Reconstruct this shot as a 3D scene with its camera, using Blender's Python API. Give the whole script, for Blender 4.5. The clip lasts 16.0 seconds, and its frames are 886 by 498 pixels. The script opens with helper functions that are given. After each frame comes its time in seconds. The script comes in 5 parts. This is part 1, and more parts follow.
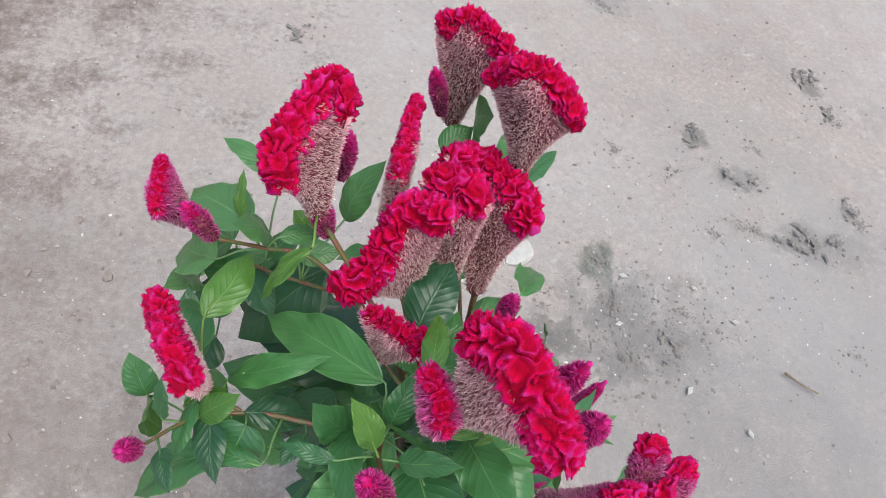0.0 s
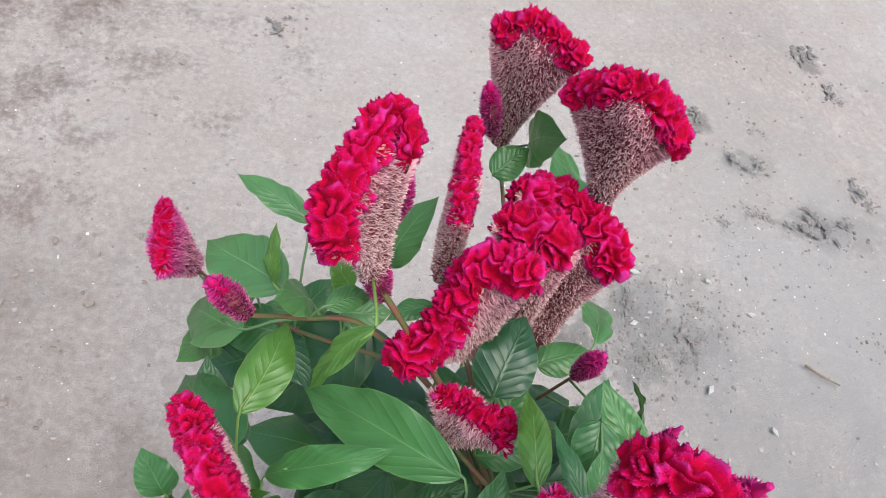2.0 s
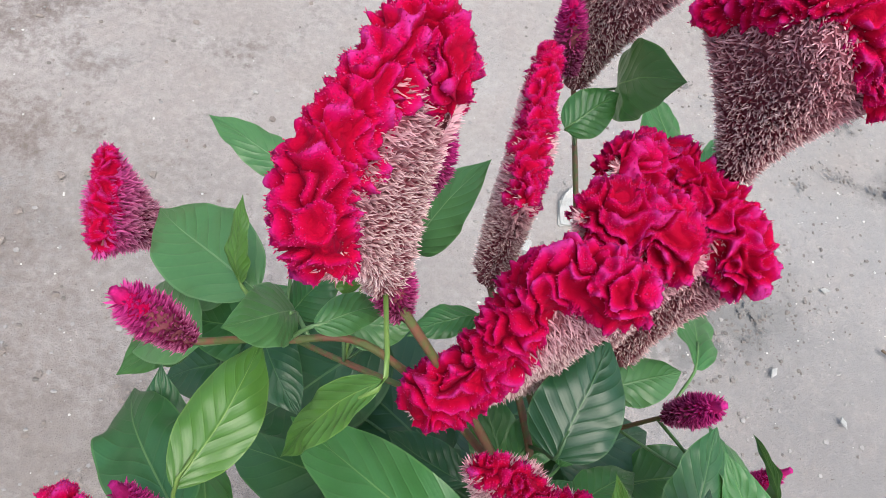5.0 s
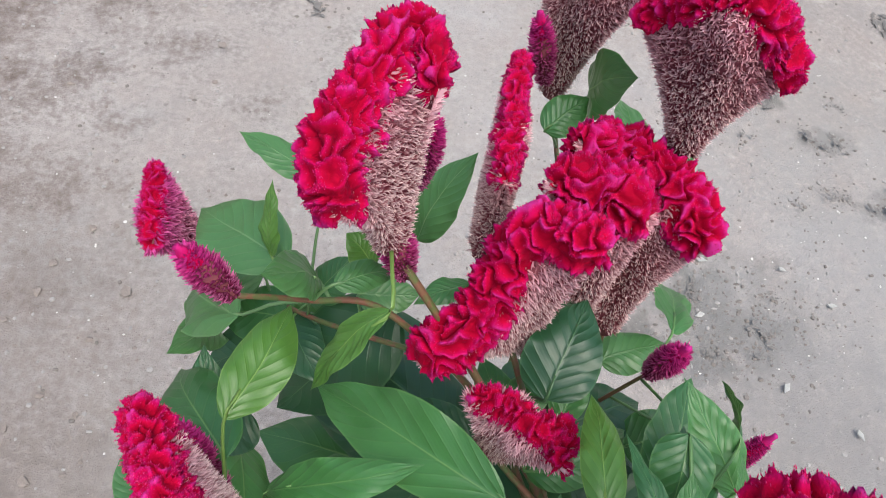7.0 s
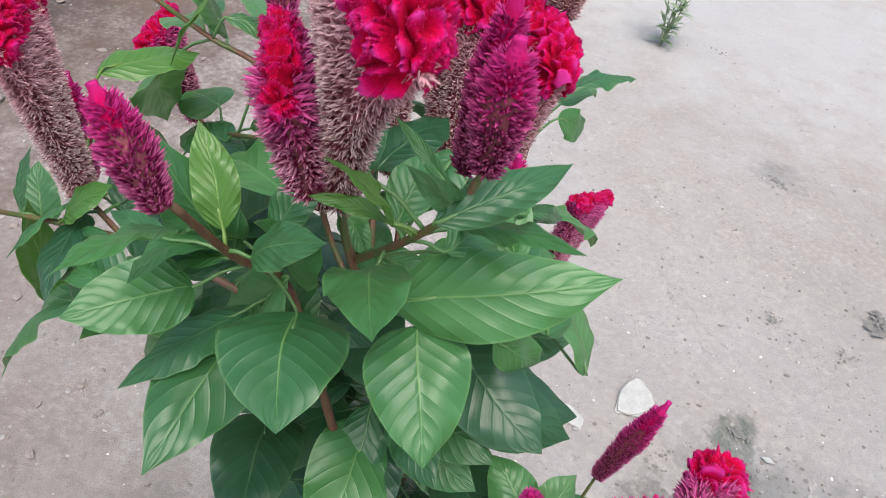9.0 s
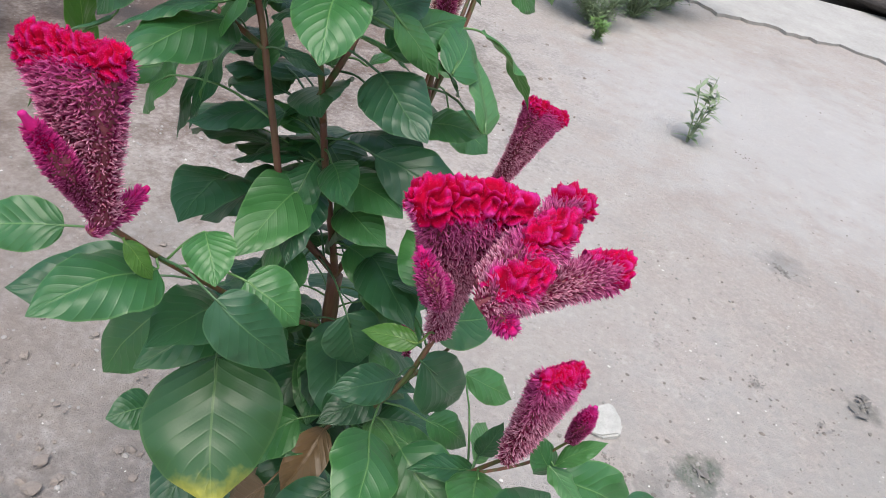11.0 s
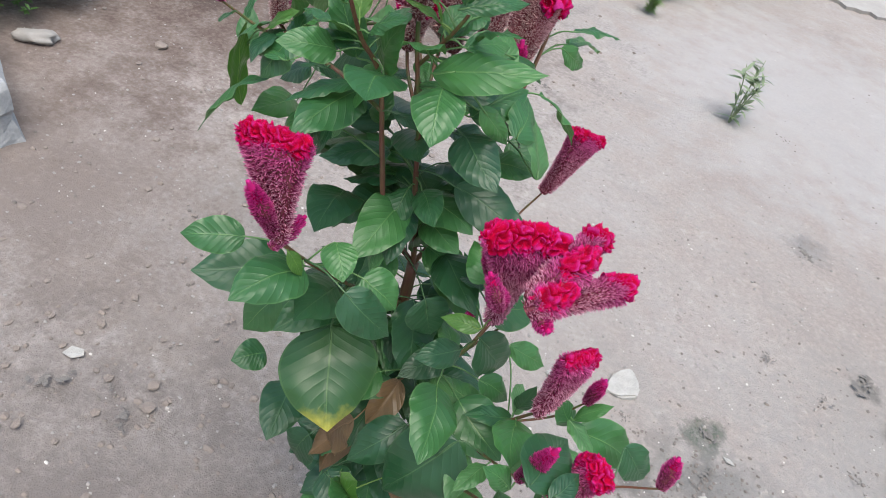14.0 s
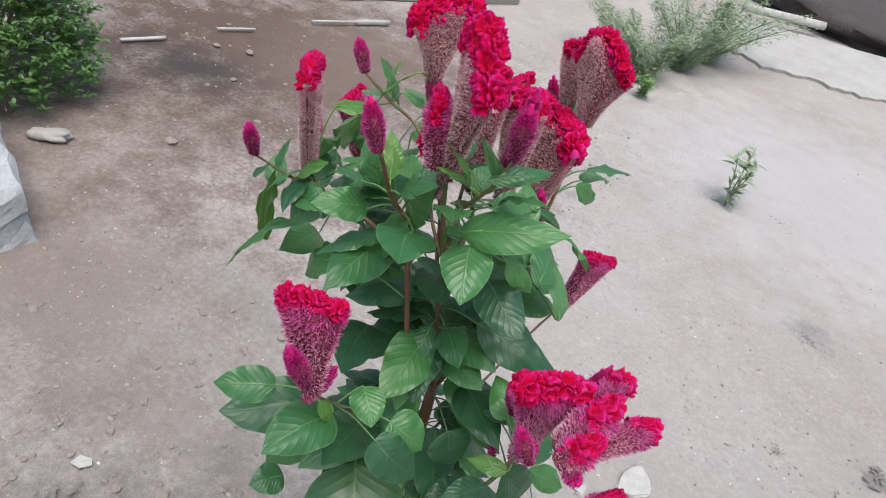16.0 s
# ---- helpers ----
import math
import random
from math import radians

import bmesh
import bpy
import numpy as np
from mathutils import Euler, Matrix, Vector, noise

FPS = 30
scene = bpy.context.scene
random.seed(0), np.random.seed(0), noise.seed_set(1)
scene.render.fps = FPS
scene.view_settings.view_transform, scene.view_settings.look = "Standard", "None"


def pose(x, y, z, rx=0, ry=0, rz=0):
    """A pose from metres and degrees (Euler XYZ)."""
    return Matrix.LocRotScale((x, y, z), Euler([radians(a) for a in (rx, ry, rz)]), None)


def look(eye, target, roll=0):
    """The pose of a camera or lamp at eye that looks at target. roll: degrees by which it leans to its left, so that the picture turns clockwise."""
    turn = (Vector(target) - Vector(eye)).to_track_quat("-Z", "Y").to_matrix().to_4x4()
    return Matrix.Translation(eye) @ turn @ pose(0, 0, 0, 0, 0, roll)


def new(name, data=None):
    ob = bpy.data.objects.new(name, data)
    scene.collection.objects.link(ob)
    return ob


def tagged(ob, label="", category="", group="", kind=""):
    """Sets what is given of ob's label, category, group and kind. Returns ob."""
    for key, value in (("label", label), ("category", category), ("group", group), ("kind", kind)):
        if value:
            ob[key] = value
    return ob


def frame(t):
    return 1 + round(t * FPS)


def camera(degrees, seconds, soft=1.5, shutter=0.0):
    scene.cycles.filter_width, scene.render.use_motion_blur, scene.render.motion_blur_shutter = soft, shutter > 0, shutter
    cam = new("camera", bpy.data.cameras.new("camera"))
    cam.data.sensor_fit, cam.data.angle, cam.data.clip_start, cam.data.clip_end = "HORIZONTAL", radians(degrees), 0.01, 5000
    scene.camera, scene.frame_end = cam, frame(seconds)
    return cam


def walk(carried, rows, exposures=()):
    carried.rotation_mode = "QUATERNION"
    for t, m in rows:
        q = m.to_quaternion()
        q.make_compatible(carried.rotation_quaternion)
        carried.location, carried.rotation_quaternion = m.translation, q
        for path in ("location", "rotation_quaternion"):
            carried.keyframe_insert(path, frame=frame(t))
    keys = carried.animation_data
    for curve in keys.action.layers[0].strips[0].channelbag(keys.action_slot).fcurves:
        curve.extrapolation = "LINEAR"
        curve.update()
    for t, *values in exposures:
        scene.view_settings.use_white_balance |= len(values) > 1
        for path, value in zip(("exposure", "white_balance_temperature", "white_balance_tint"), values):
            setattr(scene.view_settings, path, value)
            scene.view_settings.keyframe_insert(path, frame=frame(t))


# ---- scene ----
cam = camera(64.85, 16.0, soft=0.5, shutter=0.15)
PATH = [
    (0, pose(-0.0027, -0.0029, 1.4500, 30.59, -11.64, 0.09)),
    (0.5, pose(-0.0059, -0.0091, 1.4474, 31.66, -11.19, -1.59)),
    (1, pose(-0.0144, -0.0055, 1.4499, 32.91, -10.02, -5.13)),
    (1.5, pose(-0.0376, 0.0394, 1.4223, 31.14, -11.08, -3.97)),
    (2, pose(-0.0539, 0.0907, 1.3801, 29.82, -12.14, -3.11)),
    (2.5, pose(-0.0374, 0.1052, 1.3162, 27.08, -11.36, -2.17)),
    (3, pose(-0.0184, 0.1067, 1.2965, 26.52, -10.52, -2.52)),
    (3.5, pose(-0.0124, 0.1095, 1.2874, 25.98, -10.67, -1.66)),
    (4, pose(-0.0308, 0.1388, 1.2780, 24.82, -10.65, 0.02)),
    (4.5, pose(-0.0334, 0.1711, 1.2662, 24.17, -10.97, 0.17)),
    (4.7, pose(-0.0323, 0.1844, 1.2600, 23.87, -10.94, 0.73)),
    (6.8, look((-0.028, 0.135, 1.280), (0.291, 1.201, -0.381), 17.7)),
    (7, pose(-0.0275, 0.1221, 1.2965, 28.97, -8.26, -1.27)),
    (7.2, look((-0.017, 0.102, 1.296), (0.260, 1.072, -0.430), 15.5)),
    (7.5, pose(-0.0105, 0.0736, 1.2925, 31.30, -7.58, -0.58)),
    (7.7, pose(0.0031, 0.0476, 1.2796, 34.88, -6.00, 2.59)),
    (8, pose(0.0447, 0.0059, 1.2534, 36.52, -9.45, 8.26)),
    (8.2, pose(0.0827, -0.0183, 1.2387, 37.74, -8.06, 10.92)),
    (8.5, pose(0.1284, -0.0492, 1.2209, 40.73, -8.81, 13.93)),
    (8.7, pose(0.1554, -0.0529, 1.2137, 43.19, -9.76, 16.19)),
    (9, pose(0.1776, -0.0764, 1.1958, 45.78, -7.84, 16.81)),
    (9.5, pose(0.1745, -0.1320, 1.1558, 50.89, -8.24, 11.29)),
    (10, pose(0.2191, -0.2078, 1.1460, 52.74, -10.14, 12.68)),
    (10.2, pose(0.2596, -0.2209, 1.1335, 54.18, -11.45, 16.28)),
    (12.3, pose(0.3831, -0.3229, 1.0518, 52.71, -13.19, 27.74)),
    (12.5, pose(0.3827, -0.3368, 1.0773, 52.43, -13.24, 27.51)),
    (13, pose(0.3691, -0.3709, 1.1564, 51.32, -13.96, 27.65)),
    (13.5, pose(0.3663, -0.3923, 1.1935, 48.92, -13.02, 28.66)),
    (14, pose(0.3507, -0.3912, 1.2443, 48.34, -13.38, 29.47)),
    (14.5, pose(0.3265, -0.3806, 1.2530, 49.42, -13.21, 29.31)),
    (15, pose(0.3101, -0.3774, 1.2695, 49.56, -13.65, 29.88)),
    (15.5, pose(0.2970, -0.3851, 1.2848, 50.82, -13.79, 29.79)),
    (16, pose(0.2939, -0.3854, 1.3102, 53.88, -13.21, 28.79)),
]
walk(cam, PATH, exposures=[(0.0, 0.82), (3.0, 0.98), (4.7, 0.96), (7.0, 0.84), (8.0, 1.05), (9.5, 0.92), (16.0, 0.82)])

# ---- light: open shade under a bright overcast sky ----
world = bpy.data.worlds.new("world")
scene.world = world
world.use_nodes = True
wn = world.node_tree.nodes
sky = wn.new("ShaderNodeTexSky")
sky.sky_type = "NISHITA"
sky.sun_disc = False
sky.sun_elevation, sky.sun_rotation = radians(68), radians(155)
sky.air_density, sky.dust_density = 1.4, 4.0
world.node_tree.links.new(sky.outputs[0], wn["Background"].inputs[0])
wn["Background"].inputs[1].default_value = 0.125
sun = new("sun", bpy.data.lights.new("sun", "SUN"))
sun.data.energy, sun.data.angle, sun.data.color = 1.55, radians(52), (1.0, 0.97, 0.93)
sun.matrix_world = look((0.6, -1.3, 6), (0, 0, 0))


# ---- materials ----
def mat(name):
    m = bpy.data.materials.new(name)
    m.use_nodes = True
    nt = m.node_tree
    bs = nt.nodes["Principled BSDF"]
    return m, nt, bs


def node(nt, kind, **inputs):
    n = nt.nodes.new(kind)
    for k, v in inputs.items():
        key = int(k[1:]) if k[0] == "i" and k[1:].isdigit() else k.replace("_", " ")
        n.inputs[key].default_value = v
    return n


def ramp(nt, src, stops):
    r = nt.nodes.new("ShaderNodeValToRGB")
    el = r.color_ramp.elements
    while len(el) < len(stops):
        el.new(0.5)
    for e, (p, c) in zip(el, stops):
        e.position, e.color = p, (*c, 1) if len(c) == 3 else c
    nt.links.new(src, r.inputs[0])
    return r


def mixrgb(nt, fac, a, b, mode="MIX"):
    m = nt.nodes.new("ShaderNodeMix")
    m.data_type, m.blend_type = "RGBA", mode
    for sock, v in ((m.inputs[0], fac), (m.inputs[6], a), (m.inputs[7], b)):
        if hasattr(v, "is_linked"):
            nt.links.new(v, sock)
        elif sock == m.inputs[0]:
            sock.default_value = v
        else:
            sock.default_value = (*v, 1)
    return m.outputs[2]


def math_node(nt, op, a, b=0.0, c=0.0):
    m = nt.nodes.new("ShaderNodeMath")
    m.operation = op
    for i, v in enumerate((a, b, c)):
        if hasattr(v, "is_linked"):
            nt.links.new(v, m.inputs[i])
        else:
            m.inputs[i].default_value = v
    return m.outputs[0]


def noise_tex(nt, scale, detail=6.0, rough=0.6, vec=None):
    n = node(nt, "ShaderNodeTexNoise", Scale=scale, Detail=detail, Roughness=rough)
    if vec is not None:
        nt.links.new(vec, n.inputs["Vector"])
    return n.outputs["Fac"]


def obj_coord(nt):
    return nt.nodes.new("ShaderNodeTexCoord").outputs["Object"]


def bump(nt, bs, height, strength, dist):
    b = node(nt, "ShaderNodeBump", Strength=strength, Distance=dist)
    nt.links.new(height, b.inputs["Height"])
    nt.links.new(b.outputs[0], bs.inputs["Normal"])


def leaf_material(name, dark, light, vein, yellow=None):
    m, nt, bs = mat(name)
    uv = nt.nodes.new("ShaderNodeUVMap").outputs[0]
    sep = node(nt, "ShaderNodeSeparateXYZ")
    nt.links.new(uv, sep.inputs[0])
    u, v = sep.outputs[0], sep.outputs[1]
    rnd = nt.nodes.new("ShaderNodeObjectInfo").outputs["Random"]
    oc = obj_coord(nt)
    n1 = noise_tex(nt, 28.0, 4.0, 0.6, oc)
    n2 = noise_tex(nt, 420.0, 3.0, 0.6, oc)
    f = math_node(nt, "ADD", math_node(nt, "MULTIPLY", rnd, 0.70), math_node(nt, "MULTIPLY", n1, 0.30))
    col = mixrgb(nt, f, dark, light)
    col = mixrgb(nt, math_node(nt, "MULTIPLY", n2, 0.25), col, (0.02, 0.06, 0.03))
    # midrib and side veins: v is signed distance from the midrib, u runs base to tip
    av = math_node(nt, "ABSOLUTE", v)
    mid = math_node(nt, "LESS_THAN", av, math_node(nt, "MULTIPLY_ADD", u, -0.018, 0.026))
    ph = math_node(nt, "FRACT", math_node(nt, "ADD", math_node(nt, "MULTIPLY", n1, 0.25), math_node(nt, "MULTIPLY_ADD", av, -2.6, math_node(nt, "MULTIPLY", u, 9.0))))
    side = math_node(nt, "LESS_THAN", math_node(nt, "ABSOLUTE", math_node(nt, "SUBTRACT", ph, 0.5)), 0.05)
    col = mixrgb(nt, math_node(nt, "MULTIPLY", side, 0.06), col, vein)
    col = mixrgb(nt, math_node(nt, "MULTIPLY", mid, 0.50), col, vein)
    rim = math_node(nt, "GREATER_THAN", av, 0.955)
    col = mixrgb(nt, math_node(nt, "MULTIPLY", rim, 0.22), col, vein)
    if yellow:
        tipf = math_node(nt, "MULTIPLY_ADD", u, 3.2, -2.35)
        tipf = math_node(nt, "ADD", tipf, math_node(nt, "MULTIPLY_ADD", n1, 1.6, -0.95))
        r = ramp(nt, tipf, [(0.0, (0, 0, 0)), (0.55, (1, 1, 1))])
        col = mixrgb(nt, r.outputs[0], col, yellow)
        r2 = ramp(nt, tipf, [(0.72, (0, 0, 0)), (0.85, (1, 1, 1))])
        col = mixrgb(nt, r2.outputs[0], col, (0.30, 0.13, 0.05))
    bs.inputs["Base Color"].default_value = (0.1, 0.2, 0.1, 1)
    nt.links.new(col, bs.inputs["Base Color"])
    bs.inputs["Roughness"].default_value = 0.39
    bs.inputs["Specular IOR Level"].default_value = 0.6
    n3 = noise_tex(nt, 150.0, 3.0, 0.6, oc)
    pillow = ramp(nt, math_node(nt, "ABSOLUTE", math_node(nt, "SUBTRACT", ph, 0.5)), [(0.0, (0, 0, 0)), (0.10, (0.55, 0.55, 0.55)), (0.34, (1, 1, 1))]).outputs[0]
    rib = ramp(nt, av, [(0.0, (0, 0, 0)), (0.07, (1, 1, 1))]).outputs[0]
    h = math_node(nt, "ADD", math_node(nt, "MULTIPLY", n3, 0.35), math_node(nt, "MULTIPLY", math_node(nt, "MULTIPLY", pillow, rib), 0.75))
    bump(nt, bs, h, 0.42, 0.0011)
    tr = node(nt, "ShaderNodeBsdfTranslucent")
    nt.links.new(mixrgb(nt, 0.5, col, (0.20, 0.36, 0.06)), tr.inputs[0])
    mx = node(nt, "ShaderNodeMixShader", Fac=0.22)
    nt.links.new(bs.outputs[0], mx.inputs[1])
    nt.links.new(tr.outputs[0], mx.inputs[2])
    nt.links.new(mx.outputs[0], nt.nodes["Material Output"].inputs[0])
    return m


M_LEAF = leaf_material("leaf_green", (0.017, 0.098, 0.037), (0.066, 0.228, 0.057), (0.20, 0.36, 0.12))
# Green of the deeper-coloured leaves, also painted shade for inner foliage
M_LEAF_DARK = leaf_material("leaf_deep_green_shaded", (0.009, 0.056, 0.026), (0.028, 0.120, 0.050), (0.11, 0.22, 0.09))
M_LEAF_YOUNG = leaf_material("leaf_young_green", (0.045, 0.150, 0.022), (0.100, 0.240, 0.034), (0.28, 0.42, 0.11))
M_LEAF_PALE = leaf_material("leaf_pale_green", (0.050, 0.170, 0.052), (0.105, 0.262, 0.086), (0.24, 0.38, 0.18))
M_LEAF_OLD = leaf_material("leaf_yellowing", (0.018, 0.076, 0.024), (0.042, 0.130, 0.034), (0.12, 0.22, 0.07), (0.42, 0.40, 0.06))
M_LEAF_DRY = leaf_material("leaf_dry", (0.12, 0.060, 0.030), (0.23, 0.130, 0.062), (0.28, 0.18, 0.09))


def crest_material():
    m, nt, bs = mat("crest_velvet")
    uv = nt.nodes.new("ShaderNodeUVMap").outputs[0]
    sep = node(nt, "ShaderNodeSeparateXYZ")
    nt.links.new(uv, sep.inputs[0])
    oc = obj_coord(nt)
    n1 = noise_tex(nt, 40.0, 3.0, 0.6, oc)
    n2 = noise_tex(nt, 900.0, 3.0, 0.7, oc)
    # Creases are darkened in the colour, as shade; crimson folds and pink edges are own
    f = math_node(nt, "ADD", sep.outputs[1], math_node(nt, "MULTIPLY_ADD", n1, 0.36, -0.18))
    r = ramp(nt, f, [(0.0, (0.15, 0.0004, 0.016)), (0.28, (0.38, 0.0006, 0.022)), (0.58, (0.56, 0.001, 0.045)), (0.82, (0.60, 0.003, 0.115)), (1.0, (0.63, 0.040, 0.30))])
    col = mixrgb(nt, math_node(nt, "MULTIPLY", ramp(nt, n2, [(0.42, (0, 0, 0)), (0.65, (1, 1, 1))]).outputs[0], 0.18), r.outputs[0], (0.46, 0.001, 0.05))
    nt.links.new(col, bs.inputs["Base Color"])
    bs.inputs["Roughness"].default_value = 0.7
    bs.inputs["Specular IOR Level"].default_value = 0.06
    bs.inputs["Sheen Weight"].default_value = 0.10
    bs.inputs["Sheen Roughness"].default_value = 0.35
    bs.inputs["Sheen Tint"].default_value = (1.0, 0.16, 0.55, 1)
    bump(nt, bs, n2, 0.8, 0.0012)
    tr = node(nt, "ShaderNodeBsdfTranslucent")
    nt.links.new(col, tr.inputs[0])
    mx = node(nt, "ShaderNodeMixShader", Fac=0.25)
    nt.links.new(bs.outputs[0], mx.inputs[1])
    nt.links.new(tr.outputs[0], mx.inputs[2])
    nt.links.new(mx.outputs[0], nt.nodes["Material Output"].inputs[0])
    return m


def bristle_material(name, root, tip, top):
    """Chaffy bristles: u runs from root to tip of a bristle, v up the flower head."""
    m, nt, bs = mat(name)
    uv = nt.nodes.new("ShaderNodeUVMap").outputs[0]
    sep = node(nt, "ShaderNodeSeparateXYZ")
    nt.links.new(uv, sep.inputs[0])
    isl = nt.nodes.new("ShaderNodeNewGeometry").outputs["Random Per Island"]
    c1 = ramp(nt, sep.outputs[0], [(0.0, root), (0.30, root), (0.80, tip)]).outputs[0]
    c2 = mixrgb(nt, ramp(nt, sep.outputs[1], [(0.55, (0, 0, 0)), (1.0, (1, 1, 1))]).outputs[0], c1, top)
    c3 = mixrgb(nt, ramp(nt, isl, [(0.16, (0.7, 0.7, 0.7)), (0.45, (0, 0, 0))]).outputs[0], c2, root)
    nt.links.new(c3, bs.inputs["Base Color"])
    bs.inputs["Roughness"].default_value = 0.5
    bs.inputs["Specular IOR Level"].default_value = 0.35
    tr = node(nt, "ShaderNodeBsdfTranslucent")
    nt.links.new(c3, tr.inputs[0])
    mx = node(nt, "ShaderNodeMixShader", Fac=0.4)
    nt.links.new(bs.outputs[0], mx.inputs[1])
    nt.links.new(tr.outputs[0], mx.inputs[2])
    nt.links.new(mx.outputs[0], nt.nodes["Material Output"].inputs[0])
    return m


def plain(name, c1, c2, scale, rough=0.7, bstr=0.4, bdist=0.002, metal=0.0):
    m, nt, bs = mat(name)
    oc = obj_coord(nt)
    n1, n2 = noise_tex(nt, scale, 6.0, 0.65, oc), noise_tex(nt, scale * 9, 4.0, 0.6, oc)
    f = math_node(nt, "ADD", math_node(nt, "MULTIPLY", n1, 0.7), math_node(nt, "MULTIPLY", n2, 0.35))
    nt.links.new(ramp(nt, f, [(0.25, c1), (0.8, c2)]).outputs[0], bs.inputs["Base Color"])
    bs.inputs["Roughness"].default_value = rough
    bs.inputs["Metallic"].default_value = metal
    bump(nt, bs, n2, bstr, bdist)
    return m


M_CREST = crest_material()
M_BRISTLE = bristle_material("bristle_silver_pink", (0.30, 0.060, 0.090), (0.95, 0.78, 0.77), (0.90, 0.58, 0.65))
M_BRISTLE_YOUNG = bristle_material("bristle_magenta", (0.27, 0.010, 0.075), (0.92, 0.50, 0.66), (0.72, 0.10, 0.40))
M_BRISTLE_BUD = bristle_material("bristle_bud", (0.25, 0.006, 0.080), (0.74, 0.22, 0.46), (0.70, 0.05, 0.34))
M_FRINGE = bristle_material("crest_fringe", (0.58, 0.003, 0.095), (0.70, 0.05, 0.29), (0.72, 0.08, 0.37))
M_BODY = plain("flower_core", (0.17, 0.035, 0.05), (0.27, 0.075, 0.095), 60, 0.8)


def stem_material(name, green, red, bark):
    """Ribbed stem: long streaks of green and red with fine bark along the length."""
    m, nt, bs = mat(name)
    mp = node(nt, "ShaderNodeMapping", Scale=(1.0, 1.0, 0.07))
    nt.links.new(obj_coord(nt), mp.inputs[0])
    n1, n2 = noise_tex(nt, 170.0, 3.0, 0.6, mp.outputs[0]), noise_tex(nt, 14.0, 4.0, 0.6, obj_coord(nt))
    col = mixrgb(nt, ramp(nt, n1, [(0.42, (0, 0, 0)), (0.58, (1, 1, 1))]).outputs[0], green, red)
    col = mixrgb(nt, ramp(nt, n2, [(0.5, (0, 0, 0)), (0.75, (0.7, 0.7, 0.7))]).outputs[0], col, bark)
    nt.links.new(col, bs.inputs["Base Color"])
    bs.inputs["Roughness"].default_value = 0.5
    bump(nt, bs, n1, 0.6, 0.0015)
    return m


M_STEM = stem_material("stem_red_green", (0.085, 0.115, 0.035), (0.17, 0.075, 0.045), (0.16, 0.05, 0.04))
M_STEM_RED = stem_material("stem_woody_red", (0.14, 0.085, 0.040), (0.13, 0.050, 0.035), (0.080, 0.034, 0.024))


def ground_material():
    m, nt, bs = mat("packed_dirt")
    oc = obj_coord(nt)
    big = noise_tex(nt, 0.9, 5.0, 0.55, oc)
    med = noise_tex(nt, 6.0, 7.0, 0.65, oc)
    fine = noise_tex(nt, 60.0, 6.0, 0.7, oc)
    mid = noise_tex(nt, 17.0, 6.0, 0.65, oc)
    grit = noise_tex(nt, 320.0, 3.0, 0.7, oc)
    col = ramp(nt, big, [(0.30, (0.276, 0.248, 0.230)), (0.50, (0.350, 0.326, 0.308)), (0.70, (0.374, 0.366, 0.362))]).outputs[0]
    col = mixrgb(nt, ramp(nt, med, [(0.40, (0, 0, 0)), (0.75, (0.75, 0.75, 0.75))]).outputs[0], col, (0.315, 0.27, 0.245))
    col = mixrgb(nt, ramp(nt, fine, [(0.44, (0, 0, 0)), (0.75, (0.6, 0.6, 0.6))]).outputs[0], col, (0.47, 0.43, 0.40))
    col = mixrgb(nt, ramp(nt, grit, [(0.58, (0, 0, 0)), (0.75, (0.7, 0.7, 0.7))]).outputs[0], col, (0.20, 0.17, 0.15))
    # faint grey stains, pale scuffs and damp specks
    st = noise_tex(nt, 3.2, 8.0, 0.72, oc)
    col = mixrgb(nt, ramp(nt, st, [(0.54, (0, 0, 0)), (0.72, (0.55, 0.55, 0.55))]).outputs[0], col, (0.255, 0.245, 0.235))
    sc = noise_tex(nt, 11.0, 8.0, 0.75, oc)
    col = mixrgb(nt, ramp(nt, sc, [(0.56, (0, 0, 0)), (0.74, (0.6, 0.6, 0.6))]).outputs[0], col, (0.50, 0.475, 0.455))
    sk = noise_tex(nt, 36.0, 6.0, 0.7, oc)
    col = mixrgb(nt, ramp(nt, sk, [(0.60, (0, 0, 0)), (0.70, (0.75, 0.75, 0.75))]).outputs[0], col, (0.20, 0.18, 0.165))
    mott = ramp(nt, noise_tex(nt, 15.0, 8.0, 0.78, oc), [(0.32, (0.12, 0.12, 0.12)), (0.50, (1, 1, 1))]).outputs[0]
    # patches laid over the dirt: sooty stains, brown earth, broad lighter and darker areas
    sep = node(nt, "ShaderNodeSeparateXYZ")
    nt.links.new(oc, sep.inputs[0])

    def patch(x, y, rx, ry, sharp, amt):
        dx = math_node(nt, "DIVIDE", math_node(nt, "SUBTRACT", sep.outputs[0], x), rx)
        dy = math_node(nt, "DIVIDE", math_node(nt, "SUBTRACT", sep.outputs[1], y), ry)
        d = math_node(nt, "SQRT", math_node(nt, "ADD", math_node(nt, "MULTIPLY", dx, dx), math_node(nt, "MULTIPLY", dy, dy)))
        d = math_node(nt, "ADD", d, math_node(nt, "MULTIPLY_ADD", mid, 2.2, -1.1) if rx * ry < 0.1 else math_node(nt, "MULTIPLY_ADD", med, 1.6, -0.8))
        d = math_node(nt, "ADD", d, math_node(nt, "MULTIPLY_ADD", fine, 0.9, -0.45))
        amt = math_node(nt, "MULTIPLY", mott, amt) if rx * ry < 0.1 else amt
        return math_node(nt, "MULTIPLY", ramp(nt, d, [(1.0 - sharp, (1, 1, 1)), (1.0, (0, 0, 0))]).outputs[0], amt)

